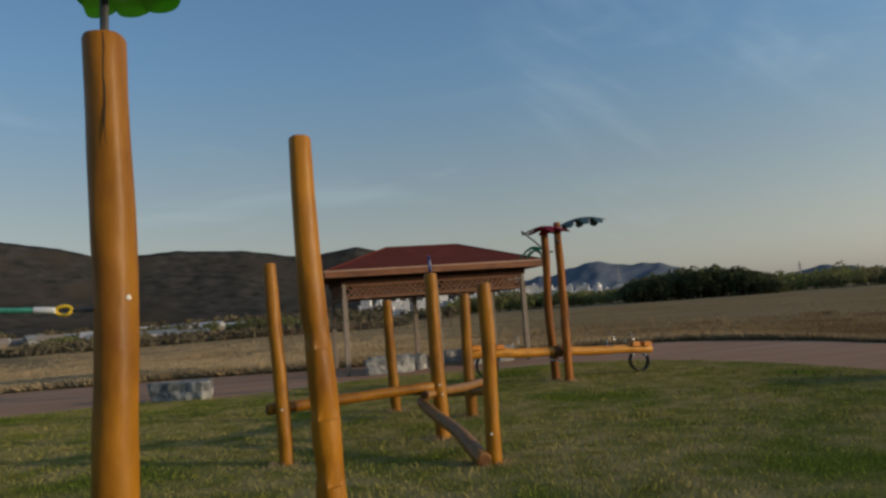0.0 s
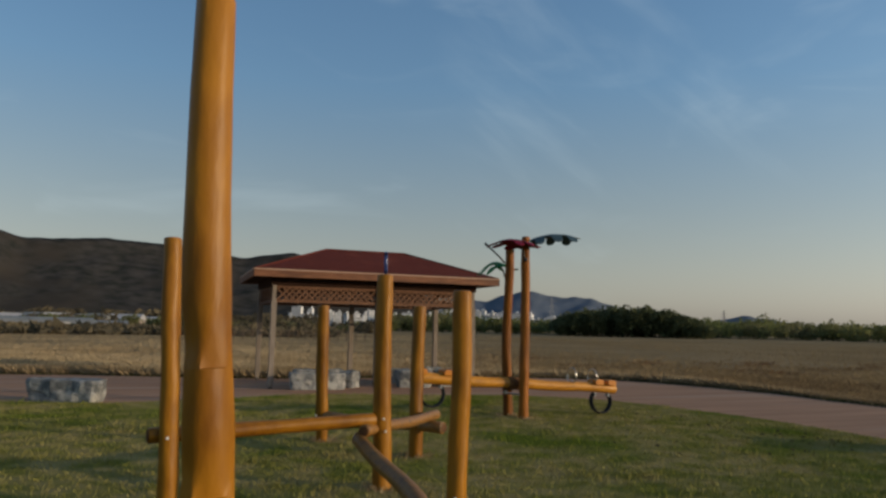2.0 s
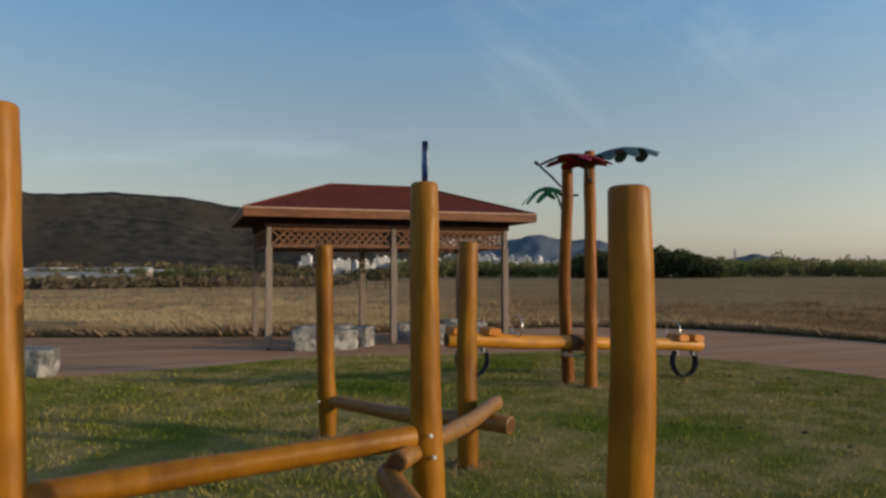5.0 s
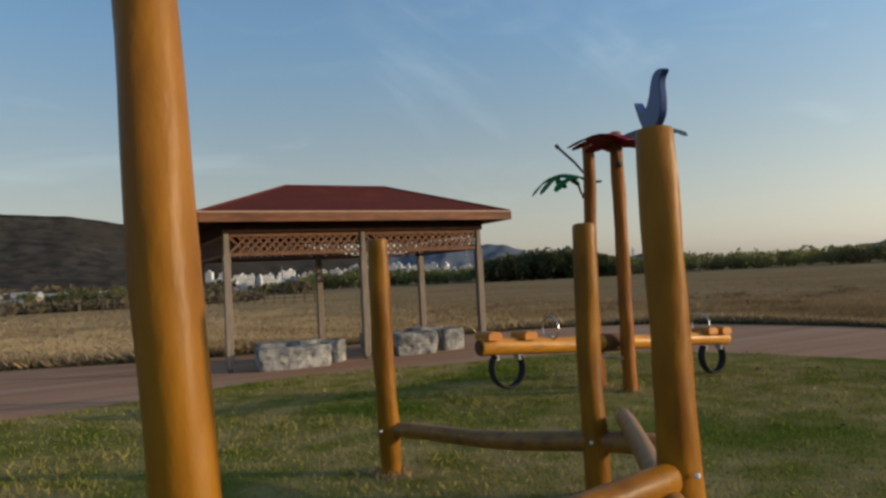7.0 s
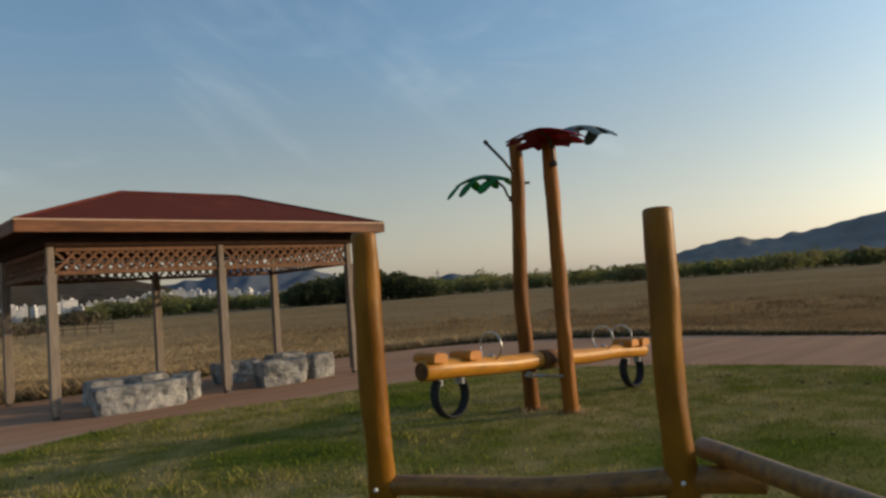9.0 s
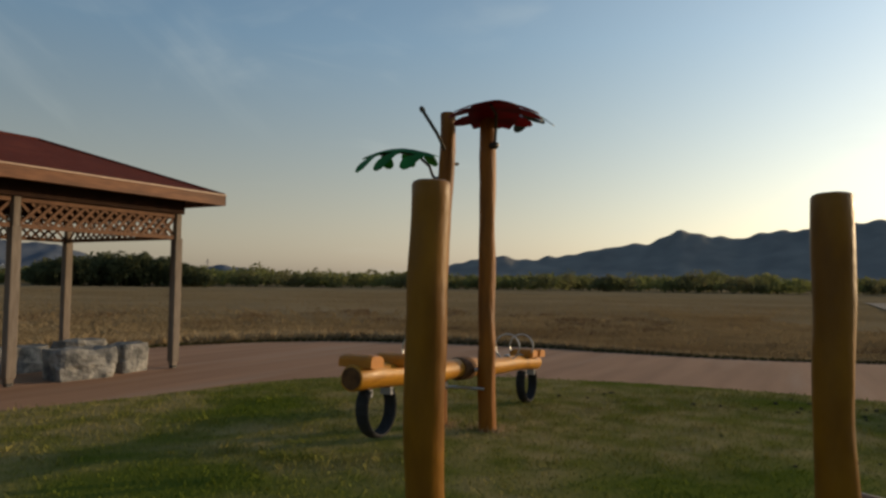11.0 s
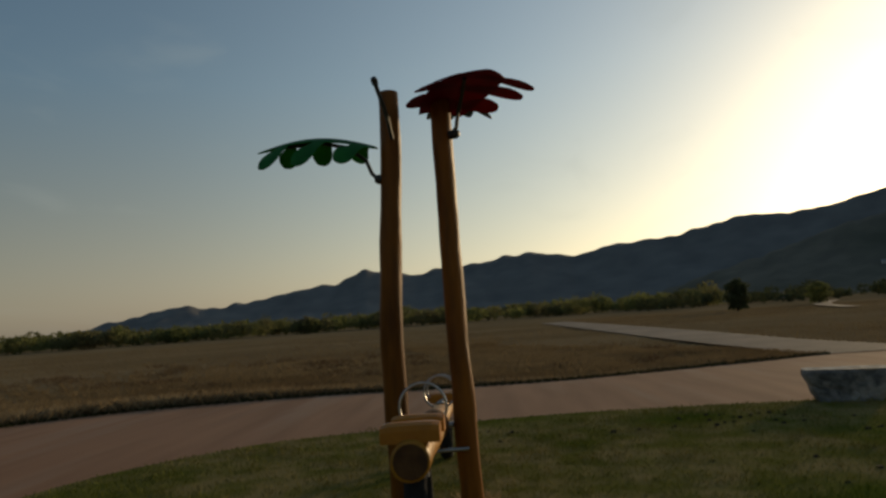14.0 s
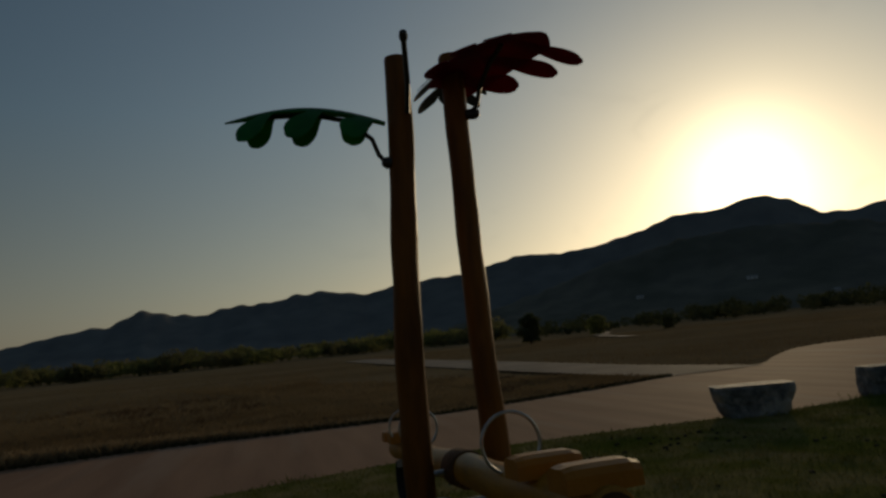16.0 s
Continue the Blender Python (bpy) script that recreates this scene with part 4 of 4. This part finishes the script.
def tyre_loop(s, drop):
    """A cut tyre hung as a bumper under the end of the beam."""
    bm = bmesh.new()
    c0 = along(s, -0.10)
    rows = []
    R = 0.218
    for i in range(33):
        a = radians(40) - radians(260) * i / 32
        out = sway * math.cos(a) + Vector((0, 0, 1)) * math.sin(a)
        ring = []
        for k, (r, w) in enumerate(((R - 0.008, -0.055), (R + 0.004, -0.060), (R + 0.020, -0.048), (R + 0.028, -0.02), (R + 0.028, 0.02), (R + 0.020, 0.048), (R + 0.004, 0.060), (R - 0.008, 0.055), (R + 0.006, 0.02), (R + 0.006, -0.02))):
            tread = 0.004 if (i % 2 and 2 <= k <= 5) else 0.0
            ring.append(bm.verts.new(c0 - Vector((0, 0, drop)) + out * (r - tread) + across * w))
        rows.append(ring)
    for r0, r1 in zip(rows, rows[1:]):
        for k in range(10):
            bm.faces.new((r0[k], r0[(k + 1) % 10], r1[(k + 1) % 10], r1[k]))
    bm.faces.new(rows[0])
    bm.faces.new(rows[-1])
    bmesh.ops.recalc_face_normals(bm, faces=bm.faces)
    return bm


for s, drop in ((0.090, 0.15), (0.925, 0.15)):
    ty = part("tyre", tyre_loop(s, drop), M_RUBBER, ss, "black cut rubber tyre bumper")
    for d in (-0.038, 0.038):
        part("tyre_bracket", box(bmesh.new(), along(s + d, -0.125), (0.05, 0.10, 0.06), Euler((0, 0, math.atan2(sway.y, sway.x))).to_matrix(), 0.006), M_CITYROOF, ty, "pale grey bracket")

# leaves on the poles
leaf(P1, (1.60, 16.48, 2.68), 14, 0.98, 0.56, 3, 0.13, 0.17, M_GREEN, "green lobed plastic leaf", 3, -11, 0.25, 0.16)
leaf_arm(P1, [(1.645, 16.50, 2.47), (1.62, 16.54, 2.52), (1.60, 16.57, 2.62), (1.55, 16.70, 2.74), (1.50, 16.92, 2.80), (1.43, 17.2, 2.80)])
part("arm_socket", tube(bmesh.new(), [(1.675, 16.44, 2.47), (1.645, 16.50, 2.47), (1.63, 16.525, 2.47)], [0.035, 0.04, 0.025], 12, 0, 0, 0.3), M_DARKMETAL, P1, "dark round socket", True)
leaf_arm(P1, [(1.60, 16.33, 2.76), (1.46, 16.29, 2.90), (1.215, 16.25, 3.11)], 0.017)
part("arm_cap", tube(bmesh.new(), [(1.25, 16.256, 3.08), (1.23, 16.252, 3.10), (1.205, 16.248, 3.12)], [0.024, 0.027, 0.022], 10, 0, 0, 0.3), M_DARKMETAL, P1, "dark tube end cap", True)
part("arm_stub", tube(bmesh.new(), [(1.72, 16.40, 2.64), (1.80, 16.41, 2.65), (1.86, 16.41, 2.655)], 0.017, 8, 0, 0, 0.2), M_DARKMETAL, P1, "dark tube stub", True)
leaf(P2, (2.05, 16.11, 3.01), 138, 0.90, 0.80, 3, 0.11, 0.12, M_RED, "crimson lobed plastic leaf", 2.5, 0, 0.31, 0.32)
leaf_arm(P2, [(1.93, 15.97, 2.80), (1.90, 15.91, 2.84), (1.88, 15.88, 2.95), (1.80, 15.80, 3.07), (1.62, 15.70, 3.12)])
part("arm_socket", tube(bmesh.new(), [(1.935, 16.0, 2.80), (1.93, 15.93, 2.80), (1.93, 15.90, 2.80)], [0.035, 0.04, 0.025], 12, 0, 0, 0.3), M_DARKMETAL, P2, "dark round socket", True)
leaf(P2, (2.00, 16.06, 3.12), -81, 1.02, 0.46, 3, 0.15, 0.13, M_TEAL, "grey-teal lobed plastic leaf", 4, 0)
leaf_arm(P2, [(1.98, 16.06, 3.02), (2.04, 16.06, 3.07), (2.15, 16.08, 3.20), (2.5, 16.14, 3.26)])


# ---- stone benches ----
def stone(name, at, rz, size, taper, label, seed, group, category="bench", smooth_top=False):
    """A rough-split stone block; taper under 1 narrows its foot."""
    bm = bmesh.new()
    bmesh.ops.create_cube(bm, size=1.0)
    bmesh.ops.subdivide_edges(bm, edges=bm.edges[:], cuts=9, use_grid_fill=True)
    L, W, H = size
    for v in bm.verts:
        x, y, z = v.co
        k = taper + (1 - taper) * (z + 0.5)
        rnd = 1 - 0.09 * (abs(2 * x) ** 6) * (abs(2 * y) ** 4) - 0.05 * (abs(2 * z) ** 6) * max(abs(2 * x) ** 4, abs(2 * y) ** 4)
        p = Vector((x * L * k * rnd, y * W * (0.5 + 0.5 * k) * rnd, (z + 0.5) * H))
        nz = noise.fractal(Vector((p.x * 3.2 + seed, p.y * 3.2, p.z * 3.2)), 0.8, 2.2, 4)
        chip = noise.cell(Vector((p.x * 5 + seed, p.y * 5, p.z * 5))) - 0.5
        amp = 0.010 if (smooth_top and z > 0.45) else 0.035
        out = Vector((x, y, 0.6 * (z if z > 0 else 0)))
        p += out.normalized() * (amp * nz + amp * 0.5 * chip) if out.length > 0 else Vector()
        if z < -0.45:
            p.z = -0.03
        v.co = p
    ob = part(name, bm, M_STONE)
    ob.matrix_basis = pose(*at, 0, 0, rz)
    return tagged(ob, label, category, group)


G1, G2 = "stone benches beside the path", "stones under the pavilion"
stone("stone_bench", (7.60, 13.0, -0.07), -88, (1.10, 0.52, 0.42), 0.72, "grey stone bench with pale flat top and undercut sides", 1, G1, smooth_top=True)
stone("stone_bench", (8.80, 10.65, -0.07), -84, (1.05, 0.50, 0.42), 0.95, "grey rough stone bench block at the lawn edge", 2, G1, smooth_top=True)
stone("stone_bench", (-6.98, 17.62, -0.08), -10, (1.60, 0.55, 0.44), 0.92, "rough white and grey stone bench on the paving", 3, G1)
for i, (x, y, rz, L, W, H) in enumerate(((-2.55, 21.32, 18, 1.45, 0.52, 0.42), (-1.80, 22.05, 70, 0.62, 0.42, 0.44), (-2.75, 22.75, 18, 1.40, 0.50, 0.42),
                                         (-0.15, 22.50, 16, 0.95, 0.55, 0.46), (0.68, 22.98, 30, 0.58, 0.46, 0.46), (-0.75, 23.75, 18, 0.95, 0.5, 0.42), (0.25, 24.1, 18, 0.8, 0.5, 0.46))):
    stone("granite_block", (x, y, -0.085), rz, (L, W, H), 0.96, "rough split grey granite block on the paving under the pavilion", 10 + i * 3, G2, "stone")

# ---- the pavilion ----
pav = thing("pavilion", (-3.707, 21.225, -0.085), "timber pavilion with red-brown hipped roof and lattice frieze", "pavilion", "", 18.85)
PU, PV = 5.43, 3.03
ZE, ZR = 2.865, 3.63       # eave and ridge


def column(u, v):
    """A timber post boxed with a wider sleeve up to the frieze, on a small steel shoe."""
    o = part("column", box(bmesh.new(), (u, v, 1.42), (0.102, 0.102, 2.72), None, 0.010), M_COLUMN, pav, "grey-brown timber column")
    part("sleeve", box(bmesh.new(), (u, v, 1.155), (0.138, 0.138, 2.07), None, 0.014), M_COLUMN, o, "boxed timber sleeve")
    part("shoe", box(bmesh.new(), (u, v, 0.05), (0.09, 0.09, 0.14), None, 0.01), M_DARKMETAL, o, "dark steel column shoe")


for u in (0, PU / 2, PU):
    for v in (0, PV):
        column(u, v)


def lattice(u0, v0, u1, v1):
    """One frieze panel of crossed slats between two columns."""
    a, b = Vector((u0, v0, 0)), Vector((u1, v1, 0))
    d = (b - a).normalized()
    L = (b - a).length - 0.14
    ang = math.degrees(math.atan2(d.y, d.x))
    mid = (a + b) / 2
    zlo, zhi = 2.23, 2.53
    bm = bmesh.new()
    for z, hgt in ((zlo - 0.03, 0.065), (zhi + 0.03, 0.06)):
        box(bm, (0, 0, z), (L, 0.05, hgt), None, 0.006)
    pan = part("lattice_panel", bm, M_LATTICE, pav, "brown diamond lattice frieze")
    pan.matrix_basis = pose(mid.x, mid.y, 0, 0, 0, ang)
    h = zhi - zlo
    first = None
    n = int(L / 0.165)
    for k in range(n):
        x = -L / 2 + h / 2 + (L - h) * k / (n - 1)
        for sgn in (-1, 1):
            if first is None:
                first = part("slat", box(bmesh.new(), (0, 0, 0), (h * 1.4, 0.010, 0.042), None, 0), M_LATTICE, pan)
                o = first
            else:
                o = share("slat", first, pan, Matrix())
            o.matrix_basis = pose(x, 0.009 * sgn, (zlo + zhi) / 2, 0, 45 * sgn, 0)
    return pan


for u0, v0, u1, v1 in ((0, 0, PU / 2, 0), (PU / 2, 0, PU, 0), (0, PV, PU / 2, PV), (PU / 2, PV, PU, PV), (0, 0, 0, PV), (PU, 0, PU, PV)):
    lattice(u0, v0, u1, v1)
# tie beams, with the overhang's shade in their colour
for a, b in (((0, 0), (PU, 0)), ((0, PV), (PU, PV)), ((0, 0), (0, PV)), ((PU, 0), (PU, PV)), ((PU / 2, 0), (PU / 2, PV))):
    a, b = Vector(a), Vector(b)
    d = b - a
    part("tie_beam", box(bmesh.new(), ((a.x + b.x) / 2, (a.y + b.y) / 2, 2.715), (d.length + 0.16, 0.17, 0.23), Euler((0, 0, math.atan2(d.y, d.x))).to_matrix(), 0.008), M_SOFFIT, pav, "timber tie beam darkened for eave shade")

# hipped roof with a thickness, in shingle courses
x0, x1, y0, y1 = -0.53, 5.98, -0.46, 3.49
rl, rr, ym = 1.58, 3.88, 1.515


def roof_faces(zoff, grow):
    e = [(x0 - grow, y0 - grow, ZE + zoff), (x1 + grow, y0 - grow, ZE + zoff), (x1 + grow, y1 + grow, ZE + zoff), (x0 - grow, y1 + grow, ZE + zoff)]
    r = [(rl, ym, ZR + zoff), (rr, ym, ZR + zoff)]
    return e, r


def slope(pa, pb, qa, qb, courses):
    """Shingle courses of one roof slope, each lapping over the one below, from the eave pa-pb up to qa-qb."""
    pa, pb, qa, qb = map(Vector, (pa, pb, qa, qb))
    nrm = (pb - pa).cross((qa + qb) / 2 - pa).normalized()
    if nrm.z < 0:
        nrm = -nrm
    for i in range(courses):
        bm = bmesh.new()
        s0, s1 = i / courses, min(1, (i + 1.12) / courses)
        a, b, c, d = pa.lerp(qa, s0), pb.lerp(qb, s0), pb.lerp(qb, s1), pa.lerp(qa, s1)
        low = [bm.verts.new(p + nrm * 0.002) for p in (a, b)]
        hi = [bm.verts.new(p + nrm * 0.012) for p in (a, b)] + [bm.verts.new(p + nrm * 0.003) for p in (c, d)]
        bm.faces.new((low[0], low[1], hi[1], hi[0]))
        bm.faces.new(hi)
        part("shingle_course", bm, M_ROOF, roof)


e, r = roof_faces(0.09, 0.03)
bm = bmesh.new()
vs = [bm.verts.new(p) for p in e] + [bm.verts.new(p) for p in r]
for f in ((0, 1, 5, 4), (1, 2, 5), (2, 3, 4, 5), (3, 0, 4), (3, 2, 1, 0)):
    bm.faces.new([vs[i] for i in f])
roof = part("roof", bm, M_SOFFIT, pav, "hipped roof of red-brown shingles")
slope(e[0], e[1], r[0], r[1], 13)
slope(e[1], e[2], r[1], r[1], 13)
slope(e[2], e[3], r[1], r[0], 13)
slope(e[3], e[0], r[0], r[0], 13)
for a, b in ((e[0], r[0]), (e[3], r[0]), (e[1], r[1]), (e[2], r[1]), (r[0], r[1])):
    a, b = Vector(a) + Vector((0, 0, 0.012)), Vector(b) + Vector((0, 0, 0.012))
    part("ridge_cap", tube(bmesh.new(), [a, a.lerp(b, 0.5), b], 0.028, 8, 0, 0, 0), M_ROOF, roof, "")
for a, b in zip(e, e[1:] + e[:1]):
    a, b = Vector(a), Vector(b)
    mid = (a + b) / 2
    d = b - a
    rot = Euler((0, 0, math.atan2(d.y, d.x))).to_matrix()
    part("fascia", box(bmesh.new(), (mid.x, mid.y, ZE + 0.0), (d.length + 0.03, 0.03, 0.17), rot, 0.004), M_FASCIA, roof, "brown painted fascia board")
    part("drip_edge", box(bmesh.new(), (mid.x, mid.y, ZE + 0.099), (d.length + 0.05, 0.045, 0.024), rot, 0.005), M_TRIM, roof, "pale metal drip edge")
part("soffit", box(bmesh.new(), ((x0 + x1) / 2, (y0 + y1) / 2, ZE - 0.035), (x1 - x0, y1 - y0, 0.03)), M_SOFFIT, roof, "boarded soffit darkened for eave shade")


# ---- far off: fence, tree, buildings, masts ----
def fence_run(a, b, n):
    a, b = Vector((*a, 0)), Vector((*b, 0))
    f = thing("fence", (0, 0, 0), "dark wooden post-and-rail fence beyond the meadow", "fence")
    for i in range(n):
        p = a.lerp(b, i / (n - 1))
        part("post", tube(bmesh.new(), [p + Vector((0, 0, -0.3)), p + Vector((0, 0, 0.5)), p + Vector((0, 0, 0.85 + 0.05 * math.sin(i * 2.3)))], 0.05, 8, 0.1, i), M_FENCE, f)
    for z in (0.35, 0.70):
        part("rail", tube(bmesh.new(), [a + Vector((0, 0, z)), a.lerp(b, 0.5) + Vector((0, 0, z + 0.05)), b + Vector((0, 0, z))], 0.035, 8, 0.05, 3), M_FENCE, f)


fence_run(bearing(-19.5, 70), bearing(-9.5, 72), 14)
fence_run(bearing(-9.0, 71), bearing(-3.5, 66), 8)


def far_tree(name, x, y, h, w, label, seed, material):
    t = thing(name, (x, y, -0.18), label, "tree")
    rng = random.Random(seed)
    part("trunk", tube(bmesh.new(), [(0, 0, -0.1), (0.03 * h * 0.3, 0, h * 0.3), (0, 0.02 * h, h * 0.6), (0, 0, h * 0.92)], [0.035 * h, 0.028 * h, 0.02 * h, 0.006 * h], 8, 0.1, seed), M_BARK, t, "grey-brown trunk", True)
    for i in range(7):
        a, z = rng.uniform(0, 6.28), h * rng.uniform(0.25, 0.75)
        L = w * (1 - z / h) * 1.1
        part("limb", tube(bmesh.new(), [(0, 0, z), (math.cos(a) * L * 0.5, math.sin(a) * L * 0.5, z + 0.05 * h), (math.cos(a) * L, math.sin(a) * L, z + 0.08 * h)], [0.012 * h, 0.009 * h, 0.003 * h], 6, 0, 0, 0), M_BARK, t)
    g = np.random.default_rng(seed)
    n = 900
    z = g.uniform(0.12, 1.0, n)
    rad = w * 0.85 * np.sqrt(np.clip(1 - ((z - 0.52) / 0.5) ** 2, 0.04, 1) * g.uniform(0.05, 1, n)) * (1 + 0.28 * np.sin(z * 17))
    a = g.uniform(0, 6.28, n) + 0.4 * np.sin(z * 9)
    ctr = np.stack([np.cos(a) * rad, np.sin(a) * rad, z * h], 1)
    e1, e2 = g.normal(0, 0.055 * h, (n, 3)), g.normal(0, 0.055 * h, (n, 3))
    v = np.stack([ctr - e1, ctr + e1, ctr + e2], 1).reshape(-1, 3)
    cr = raw_mesh("crown", v, np.arange(n * 3).reshape(-1, 3), material)
    cr.parent = t
    cr["label"] = "ragged crown of small leaf clumps"
    return t


far_tree("tree", 91.0, 17.6, 3.7, 1.7, "small dark pine standing alone in the meadow", 5, M_DARKWOOD_TREES)
far_tree("tree", *bearing(92.2, 112), 3.0, 1.9, "rounded light green tree in the meadow", 6, M_SPRING)
far_tree("shrub", *bearing(97.6, 108), 1.9, 1.2, "small dark round shrub in the meadow", 7, M_DARKWOOD_TREES)


def block(name, az, d, w, dep, h, label, group, category="building", z0=-1.0):
    x, y = bearing(az, d)
    t = thing(name, (x, y, z0), label, category, group, -az + random.uniform(-20, 20))
    part("wall", box(bmesh.new(), (0, 0, h / 2), (w, dep, h)), M_CITY, t)
    part("roof", box(bmesh.new(), (0, 0, h + 0.4), (w * 1.02, dep * 1.02, 0.8)), M_CITYROOF, t)
    part("lift_house", box(bmesh.new(), (w * 0.18, 0, h + 2.2), (w * 0.22, dep * 0.5, 3.0)), M_CITY, t)
    floors = max(3, int(h / 3.2))
    first = None
    for i in range(floors):
        z = h * (i + 0.55) / floors
        if first is None:
            first = part("window_band", box(bmesh.new(), (0, 0, 0), (w * 0.9, dep + 0.5, h / floors * 0.42)), M_GLASSBAND, t)
            first.location = (0, 0, z)
        else:
            share("window_band", first, t, Matrix.Translation((0, 0, z)))
    return t


random.seed(5)
for i in range(46):
    az = -10.2 + 20.6 * i / 45 + random.uniform(-0.25, 0.25)
    d = random.uniform(1150, 1380)
    el = 0.84 + 0.44 * abs(math.sin(i * 1.7)) ** 2 + random.uniform(-0.2, 0.2)
    if 0.5 < az < 6.5:
        el += 0.25
    if az > 8.5:
        el *= 0.85
    block("apartment_building", az, d, random.uniform(6, 22), random.uniform(8, 12), math.tan(radians(el)) * d, "white apartment block in the distant town", "distant apartment blocks")


def house(at, az, w, tall, label, group, roofing, walling=None):
    """A small gabled house far off."""
    walling = walling or M_CITY
    t = thing("house", at, label, "house", group, -az)
    part("wall", box(bmesh.new(), (0, 0, tall / 2), (w, 4, tall)), walling, t)
    bm = bmesh.new()
    p = [bm.verts.new(q) for q in ((-w * 0.55, -2.4, tall), (w * 0.55, -2.4, tall), (w * 0.55, 2.4, tall), (-w * 0.55, 2.4, tall), (-w * 0.55, 0, tall + 1.3), (w * 0.55, 0, tall + 1.3))]
    for f in ((0, 1, 5, 4), (2, 3, 4, 5), (1, 2, 5), (3, 0, 4), (3, 2, 1, 0)):
        bm.faces.new([p[k] for k in f])
    part("roof", bm, roofing, t)
    part("door", box(bmesh.new(), (w * 0.2, -2.03, 1.0), (0.9, 0.08, 2.0)), M_GLASSBAND, t)
    part("window", box(bmesh.new(), (-w * 0.2, -2.03, 1.4), (1.2, 0.08, 1.0)), M_GLASSBAND, t)
    return t


def on_hill(hill, az, el):
    """Where a line of sight from the lawn meets a hill."""
    bx, by = bearing(az, 1.0)
    tree = BVHTree.FromPolygons([v.co for v in hill.data.vertices], [p.vertices for p in hill.data.polygons])
    return tree.ray_cast(Vector((0, 12, 1.3)), Vector((bx, by - 12, math.tan(radians(el)))))[0] or Vector((bx * 600, 12 + (by - 12) * 600, -0.3))


for az, el, w in ((105.3, 2.3, 10), (97.2, 1.75, 7), (110.6, 0.75, 5)):
    house(on_hill(hill_right, az, el) - Vector((0, 0, 0.6)), az, w, 2.4, "small pale house with grey roof on the hillside", "hillside houses", M_CITYROOF)
random.seed(17)
for i in range(22):
    az = -39 + 20.5 * i / 21 + random.uniform(-0.35, 0.35)
    x, y = bearing(az, random.uniform(170, 245))
    house((x, y, -0.5), az + random.uniform(-35, 35), random.uniform(4, 9), random.uniform(1.5, 2.4), "low village house with a grey or pale roof below the hills", "village houses", random.choice((M_CITYROOF, M_SHEET, M_COLUMN)), random.choice((M_SHEET, M_COLUMN)))


def greenhouse(az, d, w, h):
    x, y = bearing(az, d)
    t = thing("greenhouse", (x, y, -0.3), "long low grey-white greenhouse beyond the meadow", "greenhouse", "", -az)
    bm = bmesh.new()
    prof = [(-4, 0), (-4, h * 0.55), (-3, h * 0.82), (-1.5, h * 0.97), (0, h), (1.5, h * 0.97), (3, h * 0.82), (4, h * 0.55), (4, 0)]
    a = [bm.verts.new((-w / 2, p, q)) for p, q in prof]
    b = [bm.verts.new((w / 2, p, q)) for p, q in prof]
    for i in range(len(prof) - 1):
        bm.faces.new((a[i], a[i + 1], b[i + 1], b[i]))
    bm.faces.new(a)
    bm.faces.new(b)
    bmesh.ops.recalc_face_normals(bm, faces=bm.faces)
    part("cover", bm, M_SHEET, t, "pale sheeting")
    part("door", box(bmesh.new(), (w * 0.2, -4.05, h * 0.35), (1.6, 0.1, h * 0.6)), M_CITYROOF, t)


greenhouse(-29.0, 142, 16, 2.2)
greenhouse(-25.5, 146, 11, 1.8)
x, y = bearing(-16, 240)
wall = thing("bridge", (x, y, -0.3), "long pale road bridge parapet beyond the scrub", "bridge", "", 16)
part("deck", box(bmesh.new(), (0, 0, 1.3), (44, 3, 0.5), None, 0.05), M_SHEET, wall)
for k in range(5):
    part("pier", box(bmesh.new(), (-18 + 9 * k, 0, 0.5), (0.8, 2, 1.2), None, 0.05), M_SHEET, wall)


def mast(az, d, h):
    x, y = bearing(az, d)
    t = thing("transmission_tower", (x, y, -1), "thin grey lattice mast far beyond the trees", "mast")
    s = h * 0.07
    for sx, sy in ((-1, -1), (1, -1), (1, 1), (-1, 1)):
        part("leg", tube(bmesh.new(), [(sx * s, sy * s, 0), (sx * s * 0.5, sy * s * 0.5, h * 0.55), (0.1 * sx, 0.1 * sy, h)], 0.16, 6, 0, 0, 0), M_CITYROOF, t)
    for k in (0.55, 0.7, 0.85):
        part("arm", tube(bmesh.new(), [(-h * 0.13, 0, h * k), (0, 0, h * k + 0.4), (h * 0.13, 0, h * k)], 0.16, 6, 0, 0, 0), M_CITYROOF, t)


mast(23.0, 620, 21)
mast(10.1, 900, 44)
mast(-4.5, 1000, 30)
